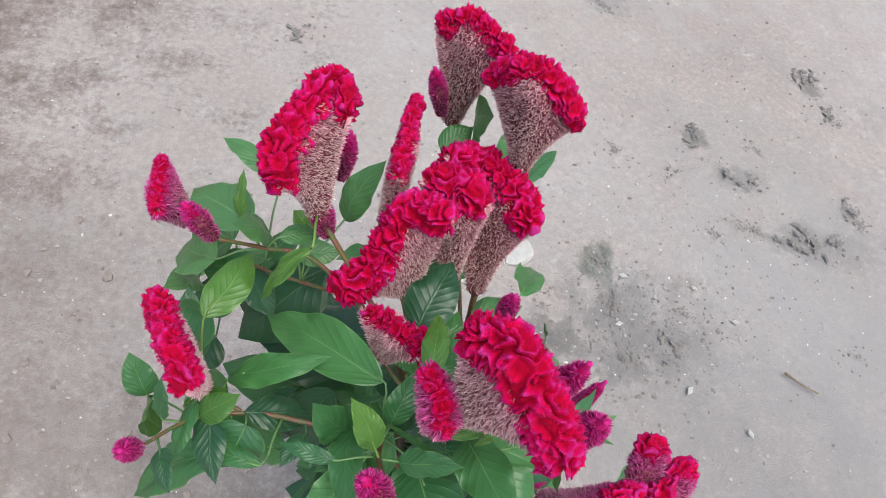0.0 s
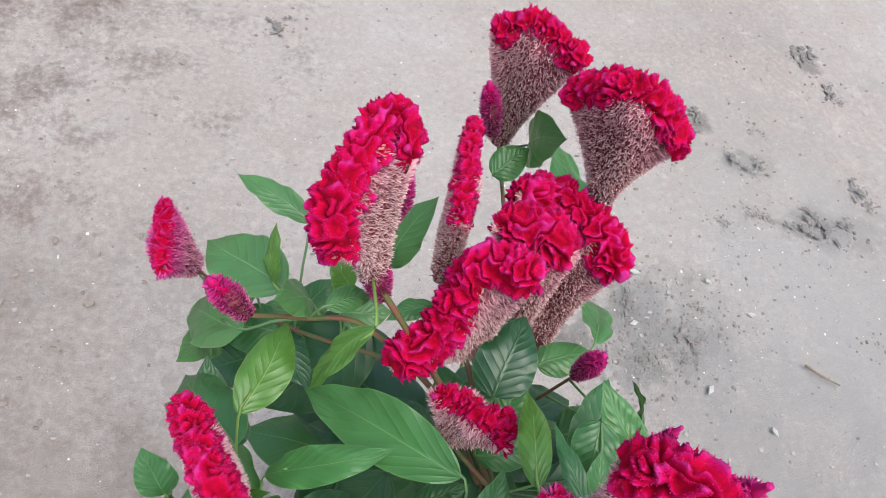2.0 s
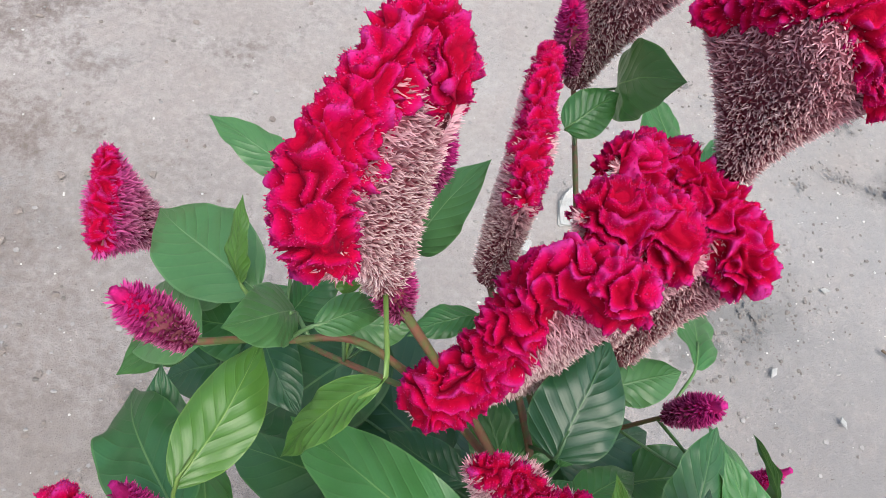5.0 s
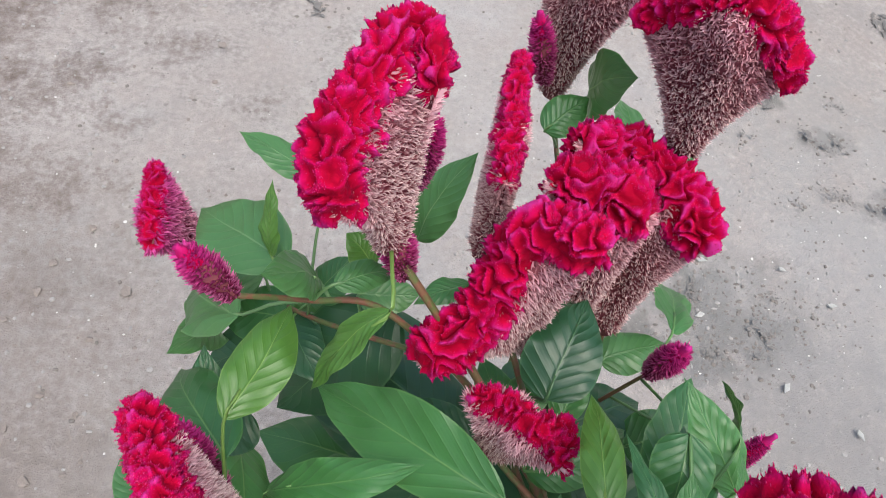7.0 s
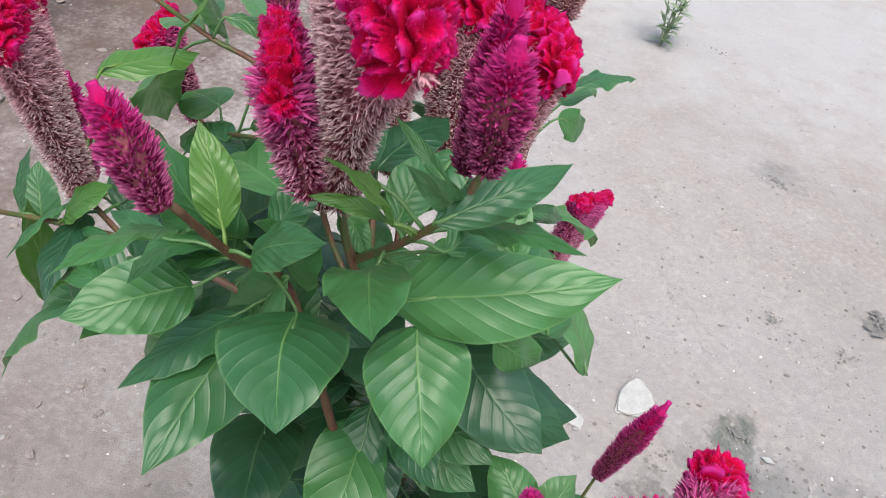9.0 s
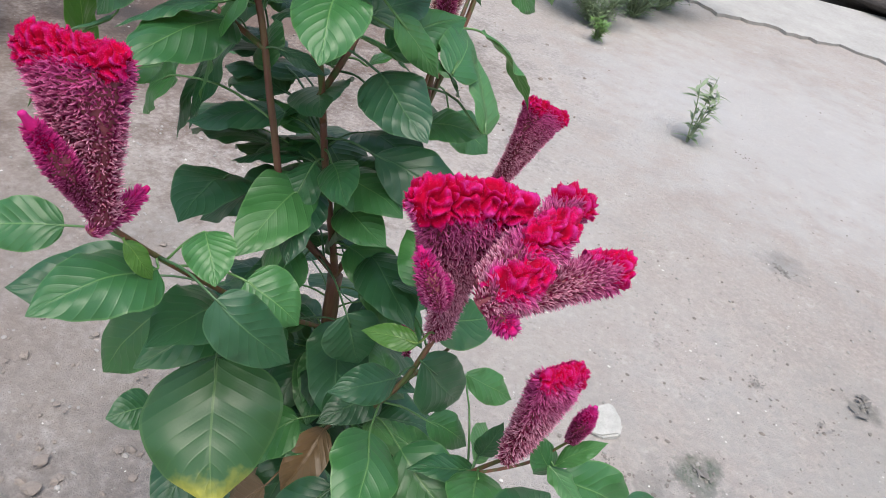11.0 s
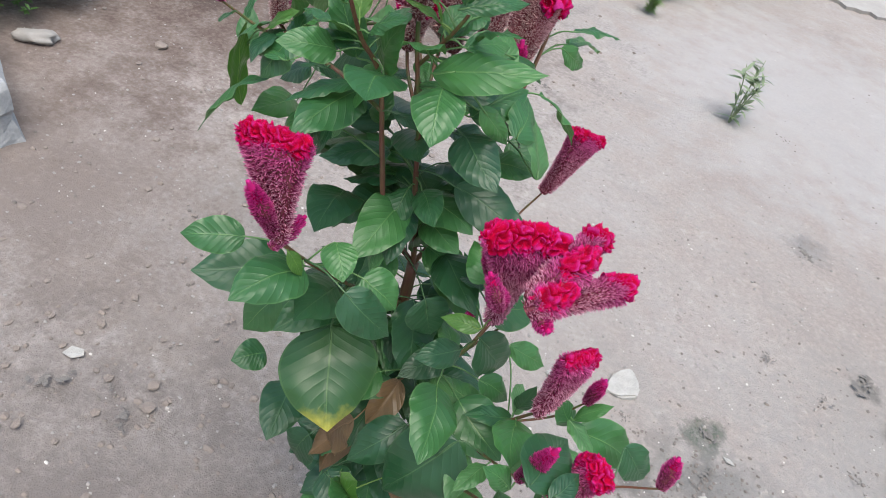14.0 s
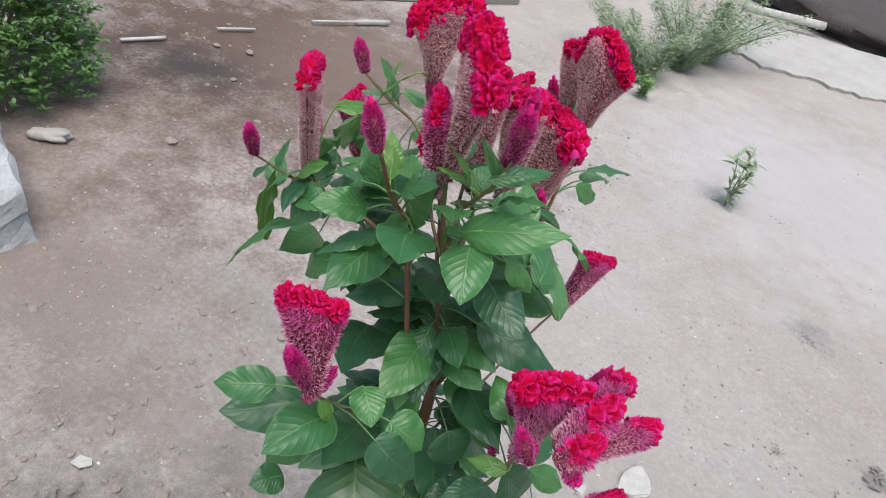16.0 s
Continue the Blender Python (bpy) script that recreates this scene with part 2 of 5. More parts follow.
    for x, y, rx, ry, sharp, amt, c in PATCHES:
        col = mixrgb(nt, patch(x, y, rx, ry, sharp, amt), col, c)
    nt.links.new(col, bs.inputs["Base Color"])
    bs.inputs["Roughness"].default_value = 0.9
    bs.inputs["Specular IOR Level"].default_value = 0.2
    h = math_node(nt, "ADD", math_node(nt, "MULTIPLY", fine, 0.7), math_node(nt, "ADD", math_node(nt, "MULTIPLY", grit, 0.4), math_node(nt, "MULTIPLY", med, 0.8)))
    bump(nt, bs, h, 0.9, 0.011)
    return m


SOOT = (0.105, 0.105, 0.098)
PATCHES = [
    (0.86, 0.66, 0.13, 0.09, 0.45, 1.0, SOOT), (0.74, 0.75, 0.09, 0.11, 0.5, 1.0, SOOT), (0.70, 0.88, 0.06, 0.08, 0.5, 1.0, (0.08, 0.10, 0.075)), (0.72, 0.61, 0.10, 0.06, 0.45, 0.9, SOOT), (0.56, 0.66, 0.10, 0.07, 0.5, 0.8, SOOT), (0.80, 0.70, 0.32, 0.22, 0.8, 0.95, (0.19, 0.185, 0.175)), (1.34, 1.02, 0.13, 0.06, 0.5, 0.7, SOOT), (1.20, 1.22, 0.10, 0.05, 0.5, 0.6, SOOT), (1.54, 1.66, 0.06, 0.06, 0.5, 0.6, SOOT), (1.07, 1.36, 0.05, 0.05, 0.5, 0.8, SOOT),
    (1.20, 1.20, 0.55, 0.45, 0.8, 0.35, (0.30, 0.29, 0.27)), (1.42, 1.02, 0.20, 0.10, 0.5, 0.4, SOOT),
    (0.85, 1.92, 0.10, 0.10, 0.6, 0.45, SOOT), (1.4, 0.6, 1.0, 0.9, 0.9, 0.8, (0.295, 0.288, 0.28)),
    (-0.62, 0.75, 0.16, 0.2, 0.7, 0.5, (0.28, 0.28, 0.27)), (-0.45, 0.35, 0.5, 0.16, 0.6, 0.5, (0.22, 0.19, 0.165)),
    # last entry here: the dark of a shallow hollow, painted on level ground
    (0.8, 3.2, 1.3, 1.4, 0.7, 0.55, (0.43, 0.43, 0.43)), (-1.60, 0.8, 1.10, 1.5, 0.8, 0.65, (0.200, 0.152, 0.128)), (-0.95, 0.50, 0.85, 0.75, 0.85, 0.75, (0.205, 0.170, 0.150)), (-1.75, 2.15, 1.7, 1.5, 0.75, 1.0, (0.112, 0.078, 0.064)), (-1.35, 2.45, 0.65, 0.9, 0.8, 0.9, (0.165, 0.122, 0.102)), (-1.75, 1.72, 0.42, 0.30, 0.95, 0.9, (0.05, 0.046, 0.046)),
    (-0.1, -0.05, 1.0, 0.5, 0.8, 0.8, (0.165, 0.145, 0.135)), (0.95, 0.35, 0.6, 0.4, 0.8, 0.55, (0.23, 0.22, 0.215)),
]
M_GROUND = ground_material()


# ---- mesh helpers ----
def link(name, bm, material, parent=None, label="", smooth=True):
    me = bpy.data.meshes.new(name)
    bm.to_mesh(me)
    bm.free()
    if smooth:
        me.polygons.foreach_set("use_smooth", [True] * len(me.polygons))
    me.materials.append(material)
    ob = new(name, me)
    if parent is not None:
        ob.parent = parent
        ob.matrix_parent_inverse = root_matrix(parent).inverted()
    if label:
        ob["label"] = label
    return ob


def root_matrix(ob):
    return Matrix.Translation(ob["at"]) if "at" in ob else Matrix.Identity(4)


def from_arrays(name, verts, faces, uvs, material, parent=None, label="", smooth=True):
    me = bpy.data.meshes.new(name)
    me.from_pydata(verts, [], faces)
    if uvs is not None:
        lay = me.uv_layers.new(name="UVMap")
        idx = np.empty(len(me.loops), dtype=np.int32)
        me.loops.foreach_get("vertex_index", idx)
        lay.data.foreach_set("uv", np.asarray(uvs, dtype=np.float32)[idx].ravel())
    if smooth:
        me.polygons.foreach_set("use_smooth", [True] * len(me.polygons))
    me.materials.append(material)
    me.update()
    ob = new(name, me)
    if parent is not None:
        ob.parent = parent
        ob.matrix_parent_inverse = root_matrix(parent).inverted()
    if label:
        ob["label"] = label
    return ob


def unit(v):
    v = np.asarray(v, float)
    return v / max(np.linalg.norm(v), 1e-9)


def spline(pts, n):
    """Catmull-Rom samples through pts."""
    p = [np.asarray(q, float) for q in pts]
    if len(p) == 2:
        return [p[0] + (p[1] - p[0]) * i / (n - 1) for i in range(n)]
    p = [2 * p[0] - p[1]] + p + [2 * p[-1] - p[-2]]
    segs, out = len(p) - 3, []
    for i in range(n):
        s = i / (n - 1) * segs
        k = min(int(s), segs - 1)
        t = s - k
        a, b, c, d = p[k : k + 4]
        out.append(0.5 * (2 * b + (c - a) * t + (2 * a - 5 * b + 4 * c - d) * t * t + (3 * b - a - 3 * c + d) * t**3))
    return out


def tube(path, r0, r1, sides=8, bumpy=0.0, rng=None):
    verts, faces = [], []
    n = len(path)
    ref = np.array([0.31, 0.85, 0.12])
    for i, q in enumerate(path):
        t = unit(path[min(i + 1, n - 1)] - path[max(i - 1, 0)])
        a = unit(np.cross(t, ref))
        b = np.cross(t, a)
        r = r0 + (r1 - r0) * i / (n - 1)
        if bumpy:
            r *= 1 + bumpy * math.sin(i * 1.9)
        for k in range(sides):
            w = 2 * math.pi * k / sides
            rr = r * (1 + 0.08 * math.cos(3 * w))
            verts.append(q + rr * (math.cos(w) * a + math.sin(w) * b))
    for i in range(n - 1):
        for k in range(sides):
            k2 = (k + 1) % sides
            faces.append((i * sides + k, i * sides + k2, (i + 1) * sides + k2, (i + 1) * sides + k))
    faces.append(tuple(range(sides))[::-1])
    faces.append(tuple((n - 1) * sides + k for k in range(sides)))
    return verts, faces


# ---- ground ----
def build_ground():
    xs = sorted({round(x, 3) for x in [*np.linspace(-40, -3, 10), *np.linspace(-3, 3, 91), *np.linspace(3, 40, 10)]})
    ys = sorted({round(y, 3) for y in [*np.linspace(-40, -2, 10), *np.linspace(-2, 8, 141), *np.linspace(8, 60, 12)]})
    verts, faces = [], []
    for y in ys:
        for x in xs:
            z = 0.012 * noise.noise((x * 1.3, y * 1.3, 0)) + 0.005 * noise.noise((x * 5, y * 5, 3))
            verts.append((x, y, z - 0.004))
    nx = len(xs)
    for j in range(len(ys) - 1):
        for i in range(nx - 1):
            faces.append((j * nx + i, j * nx + i + 1, (j + 1) * nx + i + 1, (j + 1) * nx + i))
    ob = from_arrays("ground", verts, faces, None, M_GROUND)
    tagged(ob, "bare packed sandy dirt ground with sooty patches", "ground", kind="structure")


build_ground()

# ---- loose things on the ground ----
M_STONE = plain("stone_grey", (0.20, 0.19, 0.18), (0.42, 0.40, 0.38), 9, 0.85, 0.7, 0.006)
M_CHAR = plain("charred_clod", (0.115, 0.107, 0.10), (0.26, 0.245, 0.23), 60, 0.9, 0.8, 0.004)
M_CRUMB = plain("dark_crumb", (0.12, 0.11, 0.10), (0.25, 0.22, 0.20), 60, 0.9)
M_CLOD = plain("dry_earth", (0.17, 0.142, 0.124), (0.31, 0.268, 0.238), 40, 0.9, 0.7, 0.003)
M_PAPER = plain("dirty_white_plaster", (0.30, 0.295, 0.275), (0.54, 0.54, 0.52), 45, 0.85, 0.8, 0.004)
M_CONCRETE = plain("worn_concrete", (0.25, 0.24, 0.225), (0.40, 0.39, 0.37), 4, 0.85, 0.6, 0.006)
M_GRIT = plain("pale_grit", (0.46, 0.44, 0.41), (0.70, 0.68, 0.65), 30, 0.8)
M_PVC = plain("weathered_white_pipe", (0.26, 0.25, 0.235), (0.48, 0.47, 0.455), 14, 0.45, 0.2, 0.001)
M_SOIL_HOLLOW = plain("damp_soil_and_hollow_shade", (0.026, 0.023, 0.022), (0.075, 0.064, 0.060), 5, 0.9, 0.9, 0.02)
M_BRICK = plain("grey_block", (0.15, 0.14, 0.13), (0.26, 0.245, 0.23), 12, 0.85, 0.6, 0.004)
M_WEED = leaf_material("weed_grey_green", (0.20, 0.27, 0.16), (0.33, 0.40, 0.26), (0.25, 0.32, 0.2))
M_SHRUB = leaf_material("shrub_green", (0.05, 0.13, 0.03), (0.17, 0.31, 0.075), (0.22, 0.34, 0.10))
M_WEED_STALK = plain("weed_stalk", (0.15, 0.20, 0.11), (0.25, 0.30, 0.18), 30, 0.6)
M_TWIG = plain("dry_twig", (0.12, 0.085, 0.06), (0.28, 0.21, 0.15), 40, 0.8)
brng = random.Random(5)


def lump(name, at, size, material, seed, rough=0.35, detail=2, label="", category="", group="", sink=0.25):
    """An irregular stone or clod resting on the ground."""
    bm = bmesh.new()
    bmesh.ops.create_icosphere(bm, subdivisions=detail, radius=1.0)
    for v in bm.verts:
        q = v.co.normalized()
        k = 1 + rough * noise.noise(q * 1.4 + Vector((seed * 3.1, 0, 0))) + 0.5 * rough * noise.noise(q * 3.5 + Vector((0, seed * 1.7, 0)))
        v.co = Vector((q.x * size[0] * k, q.y * size[1] * k, q.z * size[2] * k))
    me = bpy.data.meshes.new(name)
    bm.to_mesh(me)
    bm.free()
    if detail > 2:
        me.polygons.foreach_set("use_smooth", [True] * len(me.polygons))
    me.materials.append(material)
    ob = new(name, me)
    ob.location = (at[0], at[1], (at[2] if len(at) > 2 else 0) + size[2] * (1 - 2 * sink))
    ob.rotation_euler = (0, 0, seed * 1.3)
    if label:
        tagged(ob, label, category, group)
    return ob


def chip(name, at, outline, thick, material, tilt, label, category):
    """A flat broken piece with its own outline."""
    bm = bmesh.new()
    top = [bm.verts.new((x, y, thick)) for x, y in outline]
    low = [bm.verts.new((x * 1.04, y * 1.04, 0)) for x, y in outline]
    bm.faces.new(top)
    bm.faces.new(low[::-1])
    for i in range(len(outline)):
        j = (i + 1) % len(outline)
        bm.faces.new((low[i], low[j], top[j], top[i]))
    bmesh.ops.bevel(bm, geom=list(bm.edges), offset=thick * 0.18, segments=2, affect="EDGES")
    ob = link(name, bm, material, smooth=False)
    ob.matrix_world = pose(*at, *tilt)
    return tagged(ob, label, category)


def small_leaf_mesh(name, items, material, parent):
    """Many small folded leaves joined into one mesh: base, direction, length, width."""
    verts, faces, uvs = [], [], []
    for b, d, L, wd in items:
        d = unit(d)
        sd = unit(np.cross(d, (brng.uniform(-0.4, 0.4), brng.uniform(-0.4, 0.4), 1.0)))
        nr = np.cross(sd, d)
        o = len(verts)
        prof = ((0, 0.05), (0.3, 0.9), (0.6, 0.85), (1.0, 0.03))
        for u, p in prof:
            c = b + d * L * u - np.array([0, 0, 0.18 * L * u * u])
            verts += [c - sd * wd * 0.5 * p + nr * 0.12 * wd * p, c, c + sd * wd * 0.5 * p + nr * 0.12 * wd * p]
            uvs += [(u, -0.9 * p), (u, 0.15), (u, 0.9 * p)]
        for i in range(3):
            for j in range(2):
                q = o + i * 3 + j
                faces.append((q, q + 1, q + 4, q + 3))
    ob = from_arrays(name, verts, faces, uvs, material, parent)
    tagged(ob, kind="stuff")
    return ob


def weed(at, height, stems, lean, leaf_len, leaf_w, per, label, material, spread=0.4, fuzz=0.0):
    e = new("weed")
    e.location = at
    e["at"] = at
    tagged(e, label, "weed")
    items = []
    for k in range(stems):
        w = brng.uniform(0, 6.283)
        h = height * brng.uniform(0.65, 1.0)
        tip = np.array(at) + np.array([lean[0] + spread * h * math.cos(w), lean[1] + spread * h * math.sin(w), h])
        mid = np.array(at) * 0.5 + tip * 0.5 + np.array([0, 0, 0.12 * h])
        path = spline([np.array(at) - np.array([0, 0, 0.01]), mid, tip], 12)
        v, f = tube(path, 0.004 * height / 0.3, 0.0012, 5)
        from_arrays("stalk", v, f, None, M_WEED_STALK, e)
        for i in range(per):
            u = brng.uniform(0.12, 1.0)
            q = path[min(int(u * 11), 11)]
            a = brng.uniform(0, 6.283)
            q = q + np.array([brng.gauss(0, fuzz), brng.gauss(0, fuzz), brng.gauss(0, fuzz)])
            items.append((q, (math.cos(a), math.sin(a), brng.uniform(-0.1, 0.8)), leaf_len * brng.uniform(0.6, 1.1), leaf_w))
    small_leaf_mesh("foliage", items, material, e)
    return e


def shrub(at, rad, height, leaves, label):
    e = new("shrub")
    e.location = at
    e["at"] = at
    tagged(e, label, "bush")
    items = []
    base = np.array(at)
    for k in range(40):
        w, el = brng.uniform(0, 6.283), brng.uniform(0.05, 1.0)
        tip = base + np.array([rad * math.cos(w) * (1.1 - 0.5 * el), rad * math.sin(w) * (1.1 - 0.5 * el), height * el * brng.uniform(0.8, 1.1)])
        path = spline([base - np.array([0, 0, 0.01]), base * 0.55 + tip * 0.45 + np.array([0, 0, 0.1]), tip], 10)
        v, f = tube(path, 0.006, 0.0015, 5)
        from_arrays("stalk", v, f, None, M_TWIG, e)
    for k in range(leaves // 9):
        # sprigs of nine leaves crowd an uneven rounded crown that comes down to the ground
        w, el = brng.uniform(0, 6.283), math.asin(brng.uniform(0, 1))
        d = np.array([math.cos(w) * math.cos(el), math.sin(w) * math.cos(el), math.sin(el)])
        k2 = brng.uniform(0.62, 1.0) + 0.22 * noise.noise(Vector(d) * 2.6) + 0.10 * noise.noise(Vector(d) * 7)
        q0 = base + d * np.array([rad, rad, height]) * k2 + np.array([0, 0, 0.03])
        g0 = unit(d + np.array([brng.gauss(0, 0.5), brng.gauss(0, 0.5), 0.6]))
        for i in range(9):
            a = brng.uniform(0, 6.283)
            items.append((q0 + g0 * 0.008 * i, g0 * 0.6 + np.array([math.cos(a), math.sin(a), brng.uniform(-0.2, 0.3)]), brng.uniform(0.019, 0.033), brng.uniform(0.010, 0.015)))
    small_leaf_mesh("foliage", items, M_SHRUB, e)
    return e


CLODS = [(1.54, 1.68, 0.034), (1.50, 1.70, 0.018), (1.58, 1.54, 0.028), (1.61, 1.50, 0.014), (1.07, 1.36, 0.030), (0.80, 1.27, 0.018), (0.96, 1.22, 0.014), (1.26, 1.34, 0.014), (1.15, 1.23, 0.024),
         (1.22, 1.22, 0.022), (1.19, 1.20, 0.014), (1.54, 1.15, 0.030), (1.56, 1.11, 0.018), (1.20, 1.04, 0.014), (1.30, 1.01, 0.030), (1.36, 1.03, 0.032), (1.43, 1.03, 0.024), (1.06, 1.02, 0.014),
         (1.15, 1.05, 0.018), (0.93, 0.76, 0.014), (1.40, 0.68, 0.014), (-0.13, 1.53, 0.024), (-0.10, 1.57, 0.014), (0.84, 1.88, 0.026), (0.52, 0.80, 0.010), (0.70, 0.89, 0.020), (0.72, 0.76, 0.022),
         (0.87, 0.67, 0.026), (0.86, 0.62, 0.018), (0.74, 0.62, 0.018), (-0.33, 0.13, 0.020), (-0.40, 0.16, 0.012), (-0.50, 0.10, 0.026), (0.67, 2.68, 0.012), (-0.27, 2.17, 0.016)]



# scattered grit and pebbles, too many to count
def gravel():
    ico = bmesh.new()
    bmesh.ops.create_icosphere(ico, subdivisions=1, radius=1.0)
    bv = np.array([v.co[:] for v in ico.verts])
    bf = [tuple(v.index for v in f.verts) for f in ico.faces]
    ico.free()
    for name, count, mtl, lo, hi, label in (("gravel", 3200, M_STONE, 0.0012, 0.005, "small grey pebbles and grit scattered over the dirt"), ("crumbs", 2000, M_CRUMB, 0.0013, 0.0050, "dark crumbs of soil and char scattered over the dirt"), ("grit", 560, M_GRIT, 0.001, 0.0034, "pale chips of shell and plaster in the dirt"), ("clods", 800, M_CLOD, 0.002, 0.010, "crumbled clods of brown earth over the yard")):
        V, F = [], []
        for i in range(count):
            x, y = brng.uniform(-2.2, 2.4), brng.uniform(-0.3, 4.2)
            if brng.random() < 0.5:
                x, y = brng.gauss(0.9, 0.5), brng.gauss(1.0, 0.55)
            elif brng.random() < 0.6:
                x, y = brng.gauss(-0.7, 0.5), brng.gauss(0.7, 0.6)
            if name == "crumbs" and 420 <= i < 1000:
                x, y = brng.gauss(0.78, 0.14), brng.gauss(0.69, 0.09)
            elif name == "clods":
                x, y = brng.uniform(-2.6, 0.0) if i % 3 else brng.gauss(-0.3, 0.3), brng.uniform(0.0, 3.2) if i % 3 else brng.gauss(0.15, 0.18)
            if name == "crumbs" and i < 420:
                cx, cy, cr = CLODS[i % len(CLODS)]
                x, y = cx + brng.gauss(0, 1.1 * cr + 0.012), cy + brng.gauss(0, 0.8 * cr + 0.01)
            r = lo + (hi - lo) * brng.random() ** 2.5
            k = np.array([r * brng.uniform(0.7, 1.5), r * brng.uniform(0.7, 1.3), r * brng.uniform(0.4, 0.9)])
            o = len(V)
            for q in bv:
                V.append(q * k * (1 + 0.25 * math.sin(7 * q[0] + i)) + np.array([x, y, k[2] * 0.4 + 0.012 * noise.noise((x * 1.3, y * 1.3, 0)) + 0.005 * noise.noise((x * 5, y * 5, 3)) - 0.004]))
            F += [tuple(o + a for a in f) for f in bf]
        ob = from_arrays(name, V, F, None, mtl, smooth=False)
        tagged(ob, label, "gravel", kind="stuff")


gravel()

# charred clods and dark clumps
def debris(spots):
    """Crumbled clumps: ragged flakes of char and soil lying close together, too small to count."""
    g = random.Random(3)
    V, F = [], []
    ico = bmesh.new()
    bmesh.ops.create_icosphere(ico, subdivisions=1, radius=1.0)
    bv, bf = np.array([v.co[:] for v in ico.verts]), [tuple(v.index for v in f.verts) for f in ico.faces]
    ico.free()
    for x0, y0, r in spots:
        lie = g.uniform(0, 3.14)
        for k in range(max(6, int(r * 900))):
            w, d = g.uniform(0, 6.283), r * 1.7 * g.random() ** 1.2
            px, py = 1.25 * d * math.cos(w), 0.45 * d * math.sin(w) + 0.3 * r * math.sin(5 * d / r + lie)
            px, py = px * math.cos(lie) - py * math.sin(lie), px * math.sin(lie) + py * math.cos(lie)
            size, turn = r * g.uniform(0.06, 0.30), g.uniform(0, 3.14)
            a, b = size * g.uniform(1.0, 1.9), size * g.uniform(0.5, 0.9)
            q = bv * (1 + 0.3 * np.sin(bv[:, [1]] * 5 + k) + 0.25 * np.sin(bv[:, [0]] * 9 + 2 * k)) * np.array([a, b, 0.24 * size])
            c, sn = math.cos(turn), math.sin(turn)
            o = len(V)
            V += (np.stack([q[:, 0] * c - q[:, 1] * sn, q[:, 0] * sn + q[:, 1] * c, q[:, 2]], 1) + np.array([x0 + px, y0 + py, 0.003])).tolist()
            F += [tuple(o + t for t in f) for f in bf]
    ob = from_arrays("char_crumbs", V, F, None, M_CHAR, smooth=False)
    tagged(ob, "dark charred crumbs of soil in clumps on the dirt", "clod", kind="stuff")


debris(CLODS)
for i in range(34):
    x, y, r = brng.uniform(-1.0, -0.25), brng.uniform(-0.05, 0.9), 0.004 + 0.008 * brng.random() ** 2
    lump("soil_clod", (x, y), (r * 1.2, r, r * 0.45), M_CLOD, i + 50, 0.5, 1, "small rough clod of dry earth on the dirt", "clod", "dry clods by the plant", 0.3)
chip("plaster_chunk", (0.478, 0.885, -0.006), [(-0.040, -0.036), (-0.012, -0.033), (0.004, -0.042), (0.042, -0.024), (0.047, 0.004), (0.036, 0.012), (0.026, 0.046), (0.008, 0.050), (-0.004, 0.030), (-0.020, 0.026), (-0.028, 0.002)], 0.026, M_PAPER, (9, -5, 12), "broken white plaster chunk lying beside the plant", "plaster")
chip("plaster_flake", (0.350, 0.802, -0.004), [(-0.040, -0.014), (-0.014, -0.024), (0.012, -0.018), (0.040, -0.020), (0.036, 0.008), (0.012, 0.012), (0.000, 0.020), (-0.032, 0.012)], 0.013, M_PAPER, (5, 4, -12), "flat white plaster flake on the dirt", "plaster")
chip("dry_leaf", (-0.515, 0.175, 0.002), [(-0.020, -0.006), (0.0, -0.014), (0.020, -0.004), (0.016, 0.010), (-0.008, 0.013)], 0.003, M_PAPER, (8, 6, 30), "pale dry leaf scrap on the dirt", "leaf")

# a dry twig and pale scraps beside the sooty patch
tv, tf = tube(spline([(1.164, 0.617, 0.004), (1.198, 0.590, 0.007), (1.243, 0.569, 0.004)], 9), 0.0032, 0.0018, 6, 0.15)
tagged(from_arrays("twig", tv, tf, None, M_TWIG), "thin dry brown twig lying on the dirt", "twig")
for i, (x, y) in enumerate(((0.963, 0.833), (0.894, 0.553), (0.735, 0.713), (1.061, 0.746), (1.032, 0.456), (0.767, 0.848))):
    k = brng.uniform(0.7, 1.2)
    chip("pale_scrap", (x, y, 0.0), [(-0.013 * k, -0.004), (0.002, -0.007 * k), (0.014 * k, 0.001), (0.003, 0.007)], 0.003, M_PAPER, (5, 3, brng.uniform(0, 180)), "small pale scrap lying on the dirt", "scrap")

